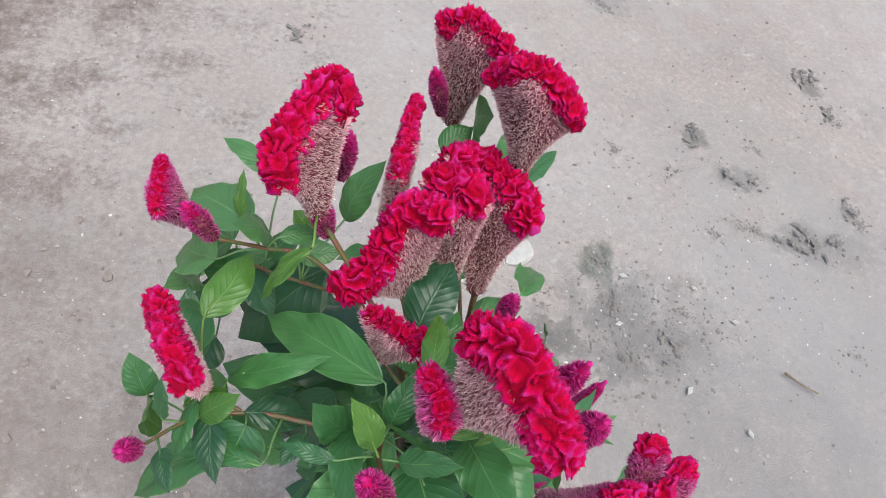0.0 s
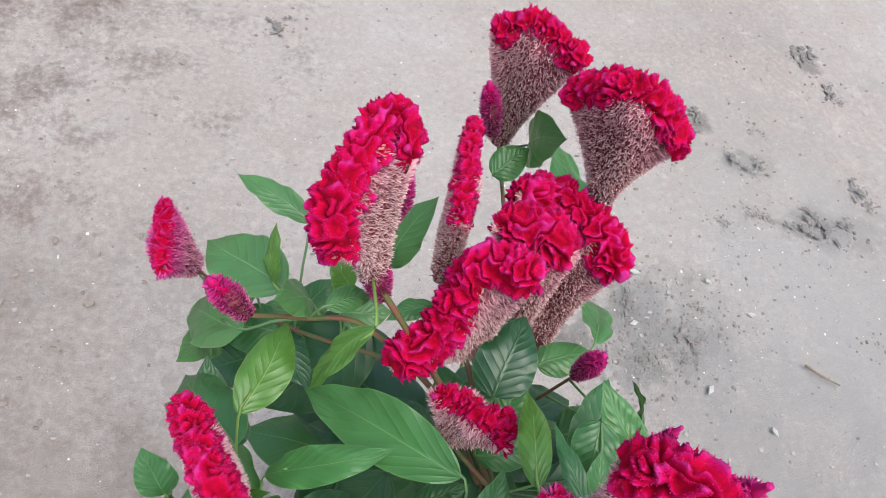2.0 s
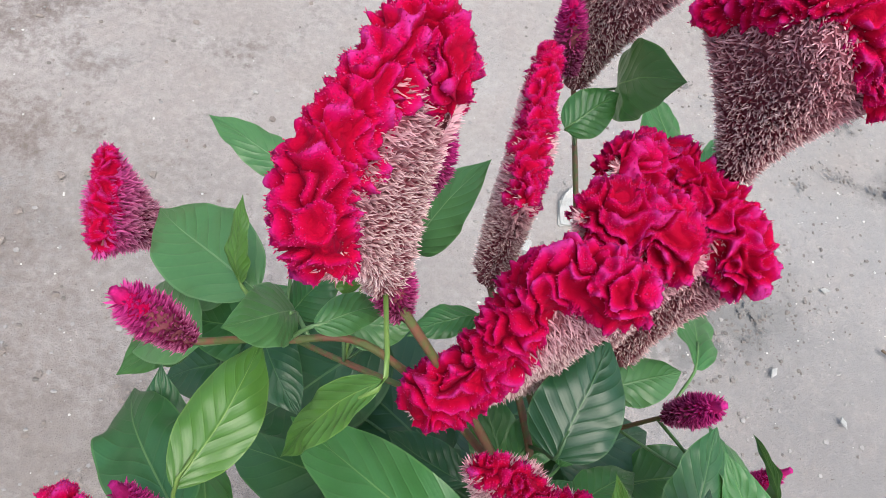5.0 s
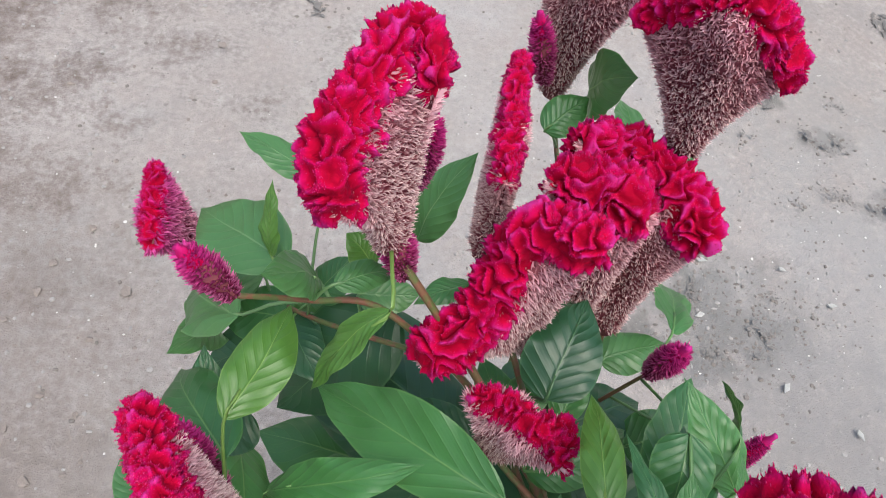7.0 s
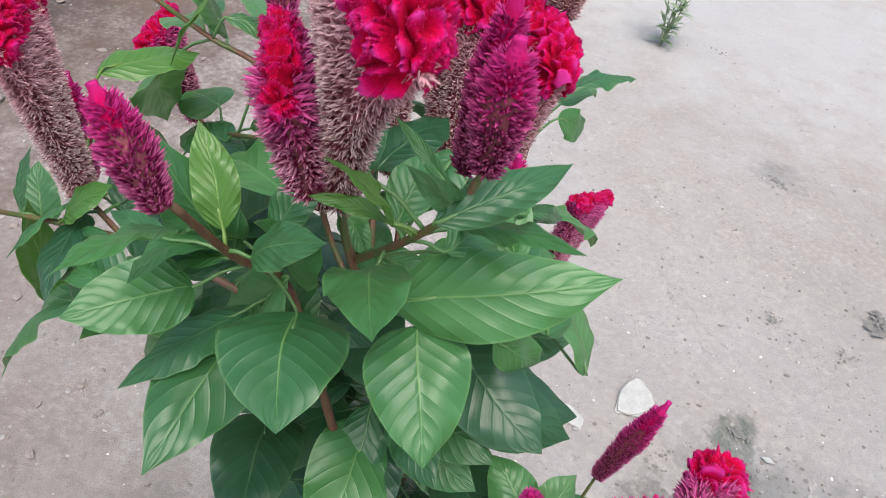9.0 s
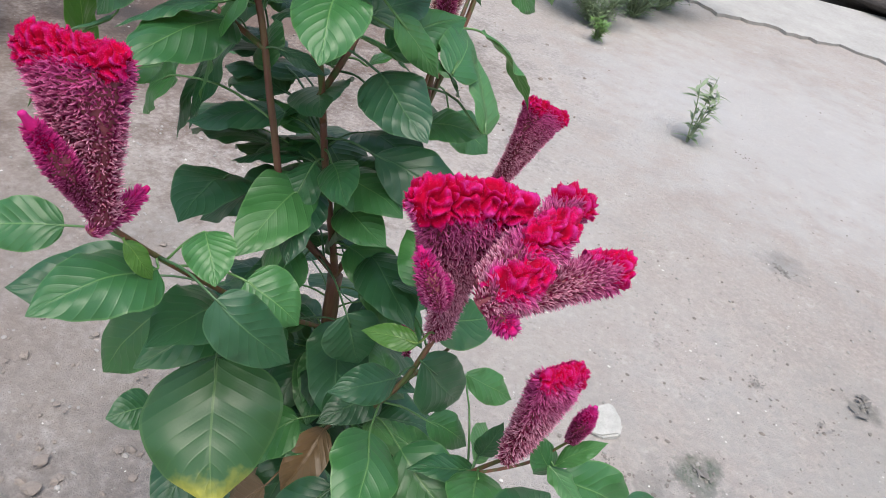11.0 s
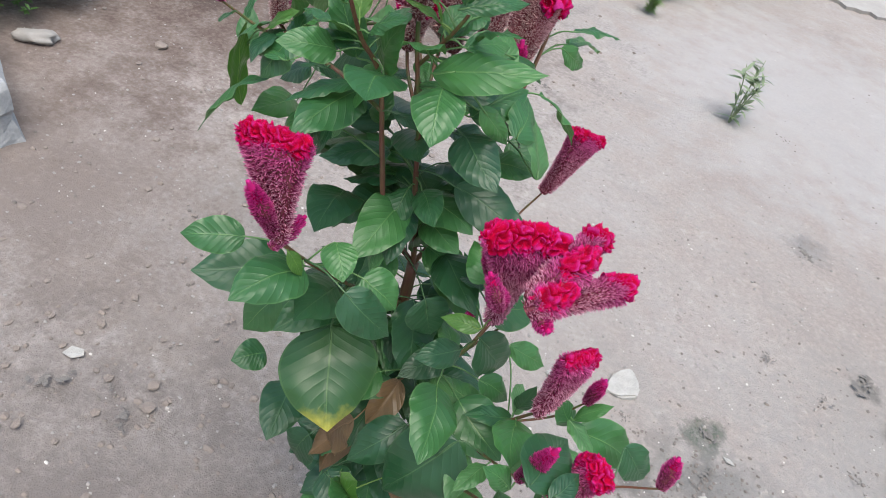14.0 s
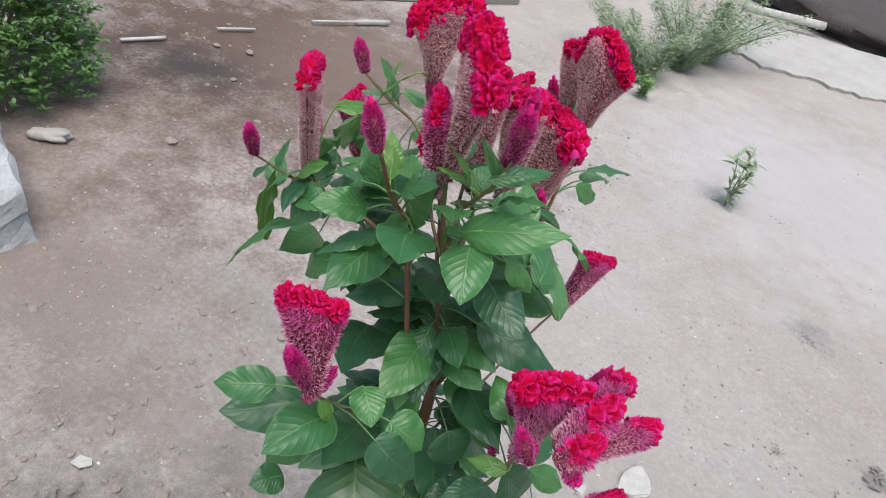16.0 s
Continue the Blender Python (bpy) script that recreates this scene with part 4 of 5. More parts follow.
def bud(base, tip, r=0.009, red=0.42, label=""):
    """A young spike: a tapered bristly cone whose tip is a small velvet flame."""
    b, t = np.asarray(base, float), np.asarray(tip, float)
    r *= 0.70
    red = min(red, 0.30)
    L = np.linalg.norm(t - b)
    ax = (t - b) / L
    a = unit(np.cross(ax, (0.2, 0.3, 0.9)))
    c = np.cross(ax, a)
    nz, sd = 14, 12

    def prof(v):
        return r * (0.45 + 1.1 * v) if v < 0.5 else r * (1.0 - 0.92 * ((v - 0.5) / 0.5) ** 1.3)

    verts, faces = [], []
    for i in range(nz + 1):
        v = i / nz
        for k in range(sd):
            w = 2 * math.pi * k / sd
            verts.append(b + ax * L * v + prof(v) * (math.cos(w) * a + math.sin(w) * c))
    for i in range(nz):
        for k in range(sd):
            k2 = (k + 1) % sd
            faces.append((i * sd + k, i * sd + k2, (i + 1) * sd + k2, (i + 1) * sd + k))
    faces.append(tuple(range(sd))[::-1])
    faces.append(tuple(nz * sd + k for k in range(sd)))
    body = from_arrays("flower_bud", verts, faces, None, M_BODY, plant, label)
    sr = random.Random(int(1e5 * abs(b[0] + t[1])))
    P, N, Hh, Ln = [], [], [], []
    for _ in range(int(min(2200, 2 * math.pi * r * L / (1.35e-3) ** 2))):
        v = sr.random() * (1 - red * 0.35)
        w = sr.uniform(0, 6.283)
        d = math.cos(w) * a + math.sin(w) * c
        P.append(b + ax * L * v + prof(v) * d)
        N.append(unit(d + ax * sr.uniform(0.5, 1.0) + 0.25 * np.array([sr.uniform(-1, 1) for _ in range(3)])))
        Hh.append(v + 0.25), Ln.append(sr.uniform(0.0034, 0.0056))
    bristles(P, N, Hh, Ln, body, M_BRISTLE_BUD, 1.2)
    # velvet flame: a pinched, slightly twisted blade over the upper part
    fv, ff, fu = [], [], []
    n = 16
    for i in range(n + 1):
        u = i / n
        v = 1 - red + (red + 0.03) * u
        rad = prof(min(v, 0.999)) * (1.0 + 0.2 * u) + 0.0003 + 0.0011 * u
        for k in range(sd):
            w = 2 * math.pi * k / sd
            x, y = math.cos(w), math.sin(w) * (1 - 0.12 * u)
            tw = 0.8 * u
            q = b + ax * L * v + rad * (1 + 0.16 * math.sin(5 * w + 9 * u)) * ((x * math.cos(tw) - y * math.sin(tw)) * a + (x * math.sin(tw) + y * math.cos(tw)) * c)
            fv.append(q)
            fu.append((u, 0.74 + 0.22 * u))
    for i in range(n):
        for k in range(sd):
            k2 = (k + 1) % sd
            ff.append((i * sd + k, i * sd + k2, (i + 1) * sd + k2, (i + 1) * sd + k))
    ff.append(tuple(n * sd + k for k in range(sd)))
    from_arrays("crest", fv, ff, fu, M_CREST, body)
    return body


def mixp(p, q, f):
    return tuple(a + (c - a) * f for a, c in zip(p, q))


# stems and branches
CONV, FORK = (0.115, 0.238, 0.636), (0.108, 0.200, 0.772)
branch([ROOT, (0.128, 0.232, 0.25), (0.118, 0.24, 0.48), CONV], 0.011, 0.009, "woody reddish-brown main stem", M_STEM_RED)
branch([CONV, (0.12, 0.205, 0.711), FORK, (0.103, 0.193, 0.82)], 0.0066, 0.005, "", M_STEM_RED)
branch([(0.103, 0.193, 0.82), (0.098, 0.185, 0.87), (0.094, 0.155, 0.95), (0.092, 0.144, 0.992)], 0.005, 0.0034)
branch([CONV, (0.098, 0.165, 0.742), (0.080, 0.155, 0.83), (0.062, 0.151, 0.915), (0.052, 0.12, 0.962), (0.051, 0.085, 1.02)], 0.0062, 0.003, "", M_STEM_RED)
branch([(0.09, 0.19, 0.86), (0.055, 0.235, 0.91), (-0.005, 0.272, 0.955), (-0.045, 0.268, 0.975), (-0.077, 0.258, 0.999)], 0.0042, 0.0024)
branch([(0.03, 0.255, 0.93), (-0.05, 0.30, 0.88), (-0.10, 0.345, 0.84), (-0.137, 0.381, 0.818)], 0.003, 0.0022)
branch([(0.07, 0.153, 0.88), (0.01, 0.158, 0.895), (-0.04, 0.165, 0.893), (-0.085, 0.155, 0.90), (-0.113, 0.125, 0.927)], 0.0042, 0.0022)
branch([(-0.05, 0.166, 0.893), (-0.082, 0.179, 0.902)], 0.003, 0.003)
branch([(0.098, 0.185, 0.87), (0.05, 0.24, 0.93), (-0.007, 0.283, 1.009)], 0.0045, 0.0035)
branch([(0.098, 0.185, 0.87), (0.075, 0.245, 0.92), (0.051, 0.315, 0.943)], 0.004, 0.003)
branch([(0.098, 0.19, 0.84), (0.095, 0.245, 0.88), (0.079, 0.276, 0.910)], 0.005, 0.0045)
branch([CONV, (0.142, 0.255, 0.72), (0.15, 0.285, 0.81), (0.144, 0.296, 0.885)], 0.006, 0.0045, "", M_STEM_RED)
branch([(0.15, 0.285, 0.81), (0.155, 0.33, 0.90), (0.155, 0.355, 1.004)], 0.0045, 0.0035)
branch([(0.15, 0.285, 0.80), (0.13, 0.38, 0.87), (0.113, 0.462, 0.925)], 0.004, 0.003)
branch([(0.095, 0.18, 0.88), (0.065, 0.205, 0.90), (0.055, 0.210, 0.924)], 0.0035, 0.003)
branch([(0.095, 0.16, 0.94), (0.125, 0.138, 0.985), (0.145, 0.124, 1.02), (0.156, 0.114, 1.053)], 0.0035, 0.0025)
branch([(0.145, 0.265, 0.76), (0.155, 0.262, 0.85), (0.161, 0.260, 0.904)], 0.003, 0.002)
branch([(0.118, 0.24, 0.52), (0.15, 0.36, 0.57), (0.178, 0.44, 0.635), (0.197, 0.457, 0.681)], 0.004, 0.0025)
branch([(0.119, 0.24, 0.42), (0.185, 0.18, 0.52), (0.235, 0.15, 0.63), (0.256, 0.147, 0.709)], 0.0055, 0.004)
branch([(0.235, 0.15, 0.63), (0.265, 0.20, 0.67), (0.279, 0.229, 0.716)], 0.003, 0.002)
branch([(0.12, 0.238, 0.36), (0.22, 0.18, 0.46), (0.30, 0.15, 0.55), (0.345, 0.132, 0.635)], 0.005, 0.003)
branch([(0.30, 0.15, 0.55), (0.36, 0.175, 0.59), (0.387, 0.183, 0.634)], 0.003, 0.002)
branch([(0.22, 0.18, 0.46), (0.31, 0.10, 0.56), (0.361, 0.043, 0.636)], 0.0035, 0.0025)
branch([(0.125, 0.235, 0.28), (0.27, 0.15, 0.40), (0.37, 0.09, 0.50), (0.40, 0.075, 0.585)], 0.005, 0.003)
branch([(0.37, 0.09, 0.50), (0.44, 0.12, 0.59), (0.491, 0.118, 0.649)], 0.003, 0.002)
branch([(0.117, 0.24, 0.56), (0.095, 0.15, 0.64), (0.08, 0.06, 0.735), (0.077, -0.005, 0.812)], 0.0045, 0.003)

# flower heads, the large ones first
flower_head((0.079, 0.276, 0.910), [(0.006, 0.241, 0.957), (0.035, 0.262, 0.985), (0.061, 0.288, 1.030), (0.090, 0.272, 1.046)], thick=0.026, comb=0.033, high=0.019)
flower_head(mixp((0.079, 0.276, 0.910), (0.144, 0.296, 0.885), 0.5), [(0.066, 0.318, 1.028), (0.098, 0.318, 1.030), (0.124, 0.298, 1.028)], thick=0.026, comb=0.038, high=0.019)
flower_head((0.144, 0.296, 0.885), [(0.085, 0.345, 1.028), (0.118, 0.362, 1.010), (0.150, 0.338, 1.010), (0.171, 0.303, 0.995)], thick=0.026, comb=0.034, high=0.018)
flower_head((-0.007, 0.283, 1.009), [(-0.033, 0.258, 1.072), (-0.039, 0.282, 1.086), (-0.026, 0.316, 1.092), (-0.005, 0.346, 1.094), (0.010, 0.324, 1.084)], thick=0.019, comb=0.029, high=0.019)
flower_head((0.051, 0.315, 0.943), [(0.052, 0.325, 1.010), mixp((0.052, 0.325, 1.010), (0.065, 0.408, 1.018), 0.5), (0.065, 0.408, 1.018)], thick=0.014, comb=0.017, high=0.012)
flower_head((0.113, 0.462, 0.925), [(0.074, 0.466, 1.046), (0.104, 0.466, 1.061), (0.141, 0.436, 1.055)], thick=0.022, comb=0.022, high=0.014)
bud((0.097, 0.441, 0.958), (0.080, 0.445, 1.011), 0.009)
flower_head((0.155, 0.355, 1.004), [(0.113, 0.404, 1.065), (0.140, 0.365, 1.109), (0.188, 0.355, 1.073)], thick=0.028, comb=0.022, high=0.014)
flower_head((0.092, 0.144, 0.992), [(0.076, 0.148, 1.127), (0.098, 0.131, 1.148), (0.118, 0.105, 1.134), (0.141, 0.077, 1.106)], thick=0.021, comb=0.031, high=0.019, flare=2.0)
flower_head((0.084, 0.132, 1.003), [(0.064, 0.146, 1.076), (0.075, 0.125, 1.07), (0.08, 0.11, 1.055)], thick=0.017, comb=0.017, high=0.011, young=True)
flower_head((0.055, 0.210, 0.924), [(0.030, 0.222, 0.983), (0.050, 0.216, 0.987), (0.064, 0.203, 0.988), (0.079, 0.201, 0.986), (0.076, 0.183, 0.988)], thick=0.018, comb=0.018, high=0.013)
flower_head((-0.082, 0.179, 0.902), [mixp((-0.082, 0.179, 0.902), (-0.106, 0.203, 1.015), 1.05), mixp((-0.082, 0.179, 0.902), mixp((-0.107, 0.207, 1.015), (-0.069, 0.134, 1.020), 0.5), 1.12), mixp((-0.082, 0.179, 0.902), (-0.071, 0.138, 1.020), 1.05)], thick=0.015, comb=0.022, high=0.015)
bud((-0.085, 0.19, 0.905), (-0.102, 0.21, 0.962), 0.008)
flower_head((-0.137, 0.381, 0.818), [(-0.150, 0.383, 0.923), mixp((-0.150, 0.383, 0.923), (-0.146, 0.325, 0.912), 0.5), (-0.146, 0.325, 0.912)], thick=0.016, comb=0.017, high=0.011, young=True)
bud((-0.077, 0.258, 0.999), (-0.097, 0.264, 1.031), 0.009, 0.35)
bud((0.161, 0.260, 0.904), (0.157, 0.253, 0.964), 0.009, 0.35)
bud((0.156, 0.114, 1.053), (0.158, 0.108, 1.104), 0.0108, 0.3)
bud((0.145, 0.14, 1.03), (0.151, 0.140, 1.105), 0.0095, 0.3)
bud((0.051, 0.079, 1.023), (0.033, 0.081, 1.066), 0.0105, 0.45)
bud((-0.113, 0.125, 0.927), (-0.115, 0.113, 0.967), 0.008, 0.4)
bud((0.279, 0.229, 0.716), (0.302, 0.247, 0.803), 0.0105, 0.35)
bud((0.002, 0.279, 0.985), (-0.008, 0.288, 1.020), 0.0105, 0.3)
bud((0.008, 0.335, 0.985), (0.010, 0.333, 1.045), 0.0095, 0.3)
flower_head((0.077, -0.005, 0.812), [(0.026, -0.009, 0.916), mixp((0.026, -0.009, 0.916), (0.092, 0.006, 0.922), 0.5), (0.092, 0.006, 0.922)], thick=0.022, comb=0.022, high=0.015, young=True)
bud(mixp((0.077, -0.005, 0.812), (0.068, -0.040, 0.892), 0.15), (0.068, -0.040, 0.892), 0.010, 0.3)
bud(mixp((0.077, -0.005, 0.812), (0.080, 0.027, 0.823), -0.3), (0.080, 0.027, 0.823), 0.008, 0.35)
flower_head((0.256, 0.147, 0.709), [(0.232, 0.072, 0.869), (0.250, 0.094, 0.872), (0.272, 0.112, 0.872), (0.300, 0.127, 0.866)], thick=0.028, comb=0.032, high=0.018, young=True, flare=2.2)
flower_head((0.293, 0.086, 0.819), [(0.302, 0.165, 0.860), (0.318, 0.175, 0.859), (0.332, 0.180, 0.856)], thick=0.026, comb=0.032, high=0.019, young=True)
flower_head((0.291, 0.075, 0.825), [(0.306, 0.102, 0.858), (0.318, 0.122, 0.862), (0.328, 0.143, 0.862)], thick=0.030, comb=0.034, high=0.020, young=True)
flower_head((0.296, 0.062, 0.824), [(0.305, 0.061, 0.850), (0.317, 0.079, 0.850), (0.329, 0.100, 0.848)], thick=0.026, comb=0.032, high=0.019, young=True)
flower_head((0.306, 0.088, 0.812), [(0.342, 0.153, 0.836), (0.363, 0.160, 0.831), (0.373, 0.154, 0.820)], thick=0.026, comb=0.032, high=0.019, young=True)
bud((0.268, 0.080, 0.798), (0.268, 0.046, 0.842), 0.012, 0.2)
bud((0.302, 0.068, 0.824), (0.322, 0.053, 0.825), 0.010, 0.3)
bud((0.277, 0.045, 0.824), (0.256, 0.048, 0.856), 0.008, 0.3)
bud((0.234, 0.156, 0.755), (0.223, 0.147, 0.803), 0.009, 0.25)
bud((0.232, 0.16, 0.66), (0.226, 0.155, 0.705), 0.004, 0.4)
flower_head((0.345, 0.132, 0.635), [(0.345, 0.101, 0.762), (0.373, 0.148, 0.747)], thick=0.020, comb=0.018, high=0.015, young=True)
bud((0.387, 0.183, 0.634), (0.392, 0.176, 0.688), 0.009)
bud((0.361, 0.043, 0.636), (0.379, 0.037, 0.716), 0.011, 0.35)
flower_head((0.40, 0.075, 0.585), [(0.409, 0.086, 0.670), (0.42, 0.07, 0.69), (0.443, 0.057, 0.687)], thick=0.018, comb=0.026, high=0.017, young=True)
bud((0.491, 0.118, 0.649), (0.490, 0.133, 0.687), 0.0105, 0.4)
flower_head((0.197, 0.457, 0.681), [(0.206, 0.444, 0.803), (0.242, 0.516, 0.768)], thick=0.018, comb=0.014, high=0.011, young=True)

# leaves
leaf((0.054, 0.176, 0.957), (-0.041, 0.255, 0.883), 0.042, fold=0.55, roll=3)
leaf((-0.064, 0.190, 0.896), (0.015, 0.194, 0.954), 0.026)
leaf((-0.079, 0.209, 0.970), (-0.054, 0.272, 0.959), 0.031, roll=-24, kind='young')
leaf((-0.097, 0.223, 0.847), (-0.110, 0.279, 0.880), 0.031, roll=-19)
leaf((-0.065, 0.292, 0.973), (-0.065, 0.317, 1.007), 0.012, kind='young')
leaf((-0.058, 0.289, 0.971), (-0.113, 0.344, 0.933), 0.044, roll=11, kind='pale')
leaf((-0.044, 0.361, 0.935), (-0.098, 0.401, 0.934), 0.024, kind='pale')
leaf((-0.041, 0.282, 0.969), (-0.063, 0.255, 1.027), 0.027, roll=71, kind='pale')
leaf((-0.033, 0.270, 0.990), (-0.001, 0.287, 0.971), 0.017, roll=-34, kind='pale')
leaf((-0.020, 0.289, 0.939), (0.015, 0.290, 0.942), 0.025, roll=-24, kind='pale')
leaf((0.016, 0.341, 0.913), (0.045, 0.366, 0.976), 0.031, roll=-39, kind='pale')
leaf((0.099, 0.414, 0.941), (0.128, 0.434, 0.954), 0.028, roll=-29)
leaf((0.141, 0.459, 0.928), (0.129, 0.391, 1.020), 0.046, roll=-96)
leaf((0.078, 0.156, 1.021), (0.087, 0.217, 0.995), 0.019, kind='young')
leaf((0.081, 0.229, 0.945), (0.107, 0.284, 0.956), 0.042, roll=-9, kind='dark')
leaf((0.132, 0.199, 0.996), (0.120, 0.162, 0.978), 0.029, roll=-15)
leaf((0.176, 0.181, 0.950), (0.146, 0.230, 0.979), 0.027, roll=30)
leaf((-0.079, 0.156, 0.903), (-0.049, 0.167, 0.932), 0.023, roll=-14, kind='young')
leaf((-0.044, 0.151, 0.909), (-0.062, 0.129, 0.864), 0.044, roll=36)
leaf((0.036, 0.146, 0.926), (0.003, 0.142, 1.001), 0.035, roll=-8)
leaf((0.048, 0.120, 0.977), (0.027, 0.143, 1.014), 0.021, roll=-9, kind='young')
leaf((0.060, 0.143, 0.959), (0.072, 0.175, 0.984), 0.022, roll=-15)
leaf((0.066, 0.145, 0.929), (0.027, 0.138, 0.821), 0.061, roll=6)
leaf((0.125, 0.128, 0.956), (0.220, 0.150, 0.991), 0.042, roll=-22)
leaf((0.083, 0.119, 0.939), (0.105, 0.052, 0.949), 0.057, roll=12)
leaf((0.115, 0.133, 0.969), (0.136, 0.069, 1.002), 0.038, roll=0)
leaf((0.140, 0.124, 0.951), (0.162, 0.073, 0.923), 0.048, roll=-2)
leaf((0.156, 0.167, 0.890), (0.216, 0.131, 0.873), 0.049, roll=-16, kind='dark')
leaf((0.044, 0.148, 0.894), (0.040, 0.045, 0.884), 0.053, roll=23)
leaf((0.035, 0.111, 0.943), (-0.001, 0.068, 0.950), 0.035, roll=35)
leaf((0.143, 0.107, 1.029), (0.184, 0.152, 1.040), 0.018, roll=-22)
leaf((0.120, 0.141, 0.991), (0.125, 0.181, 1.005), 0.023, roll=-12)
leaf((0.122, 0.131, 1.000), (0.099, 0.107, 1.044), 0.009, kind='young')
leaf((0.120, 0.129, 1.002), (0.087, 0.121, 1.011), 0.009, kind='young')
leaf((0.146, 0.154, 0.988), (0.199, 0.119, 1.025), 0.015)
leaf((0.183, 0.288, 0.902), (0.224, 0.362, 0.823), 0.032)
leaf((0.108, 0.134, 1.019), (0.093, 0.194, 1.015), 0.013, roll=-13)
leaf((0.075, 0.236, 0.825), (0.125, 0.153, 0.847), 0.058, roll=-5, kind='dark')
leaf((0.173, 0.378, 0.945), (0.218, 0.435, 0.937), 0.021)
leaf((0.168, 0.392, 0.923), (0.186, 0.499, 0.884), 0.032)
leaf((0.170, 0.365, 0.927), (0.191, 0.414, 0.896), 0.025, roll=-74)
leaf((0.139, 0.399, 0.767), (0.187, 0.410, 0.738), 0.050, roll=-56)
leaf((0.175, 0.136, 0.944), (0.201, 0.164, 0.903), 0.022, roll=-45)
leaf((0.154, 0.193, 0.811), (0.244, 0.210, 0.780), 0.053, roll=-29, kind='dark')
leaf((-0.058, 0.142, 0.862), (-0.144, 0.126, 0.755), 0.039)
leaf((-0.099, 0.249, 0.769), (-0.082, 0.142, 0.808), 0.046, roll=49)
leaf((-0.009, 0.152, 0.829), (-0.080, 0.204, 0.755), 0.046, roll=53)
leaf((0.031, 0.006, 0.781), (-0.020, -0.025, 0.774), 0.037, roll=33)
leaf((0.030, 0.084, 0.688), (-0.037, 0.005, 0.691), 0.062, roll=35, kind='dark')
leaf((0.084, 0.030, 0.758), (0.066, -0.055, 0.765), 0.054, roll=19)
leaf((0.079, 0.008, 0.792), (0.091, 0.019, 0.759), 0.015, roll=-16, kind='young')
leaf((0.105, 0.070, 0.651), (0.162, 0.000, 0.582), 0.108, roll=6, kind='old')
leaf((0.080, 0.109, 0.670), (0.098, 0.003, 0.712), 0.058, roll=38, kind='dark')
leaf((0.134, 0.061, 0.755), (0.172, 0.075, 0.724), 0.048, roll=-12)
leaf((0.137, 0.025, 0.764), (0.180, 0.055, 0.706), 0.045, roll=-23, kind='dark')
leaf((0.172, 0.156, 0.676), (0.191, 0.162, 0.622), 0.054, roll=-24, kind='dark')
leaf((0.242, 0.117, 0.677), (0.209, 0.064, 0.687), 0.033, roll=18, kind='dark')
leaf((0.257, 0.137, 0.575), (0.335, 0.111, 0.550), 0.071, roll=-21)
leaf((0.215, 0.104, 0.523), (0.171, 0.053, 0.462), 0.054, roll=10, kind='dark')
leaf((0.284, 0.083, 0.580), (0.229, 0.051, 0.453), 0.090, roll=7, kind='dark')
leaf((0.211, 0.176, 0.584), (0.182, 0.114, 0.580), 0.040, roll=12, kind='dark')
leaf((0.157, 0.216, 0.697), (0.238, 0.146, 0.704), 0.054, roll=-24, kind='dark')
leaf((0.038, 0.169, 0.750), (0.062, 0.074, 0.763), 0.059, roll=19, kind='dark')
leaf((-0.028, 0.142, 0.427), (-0.055, 0.099, 0.430), 0.048, roll=32)
leaf((0.001, 0.179, 0.347), (0.032, 0.081, 0.334), 0.072, roll=19, kind='dark')
leaf((0.270, 0.259, 0.575), (0.321, 0.298, 0.532), 0.038, roll=-39)
leaf((0.251, 0.144, 0.678), (0.280, 0.209, 0.588), 0.057, roll=-48, kind='dark')
leaf((0.328, 0.134, 0.602), (0.350, 0.049, 0.634), 0.047, roll=-19)
leaf((0.449, 0.176, 0.611), (0.494, 0.208, 0.543), 0.044, roll=-48, kind='dark')
leaf((0.385, 0.173, 0.609), (0.416, 0.187, 0.649), 0.019)
leaf((0.137, 0.077, 0.370), (0.191, 0.054, 0.359), 0.057, roll=-4, kind='dark')
leaf((0.199, 0.227, 0.655), (0.175, 0.239, 0.696), 0.025, roll=35)
leaf((0.259, 0.090, 0.748), (0.217, 0.084, 0.739), 0.019, roll=17, kind='young')
leaf((0.096, 0.064, 0.777), (0.126, 0.038, 0.760), 0.036, roll=0)
leaf((0.109, 0.246, 0.676), (0.158, 0.176, 0.753), 0.057, roll=-42, kind='dark')
leaf((0.064, 0.114, 0.972), (0.103, 0.105, 1.005), 0.021, roll=-20)
leaf((0.005, 0.298, 0.895), (-0.070, 0.260, 0.816), 0.067, roll=26, kind='dark')
leaf((-0.008, 0.239, 1.031), (-0.041, 0.221, 0.979), 0.018, kind='young')
leaf((-0.083, 0.274, 0.939), (-0.130, 0.328, 0.849), 0.046, roll=14, kind='pale')
leaf((-0.114, 0.313, 0.825), (-0.131, 0.271, 0.885), 0.030, roll=52, kind='pale')
leaf((-0.121, 0.377, 0.755), (-0.135, 0.348, 0.755), 0.028, roll=27, kind='pale')
leaf((-0.082, 0.199, 0.934), (-0.126, 0.270, 0.860), 0.045, roll=-14)
leaf((-0.130, 0.187, 0.853), (-0.144, 0.211, 0.885), 0.027, roll=-21)
leaf((-0.127, 0.179, 0.778), (-0.117, 0.171, 0.893), 0.032, kind='young')
leaf((-0.009, 0.205, 0.839), (-0.035, 0.183, 0.747), 0.041, roll=22, kind='dark')
leaf((0.021, 0.197, 0.867), (-0.008, 0.167, 0.776), 0.044, roll=14, kind='dark')
leaf((-0.028, 0.124, 0.900), (-0.081, 0.138, 0.880), 0.016)
leaf((-0.106, 0.154, 0.900), (-0.106, 0.176, 0.933), 0.015)
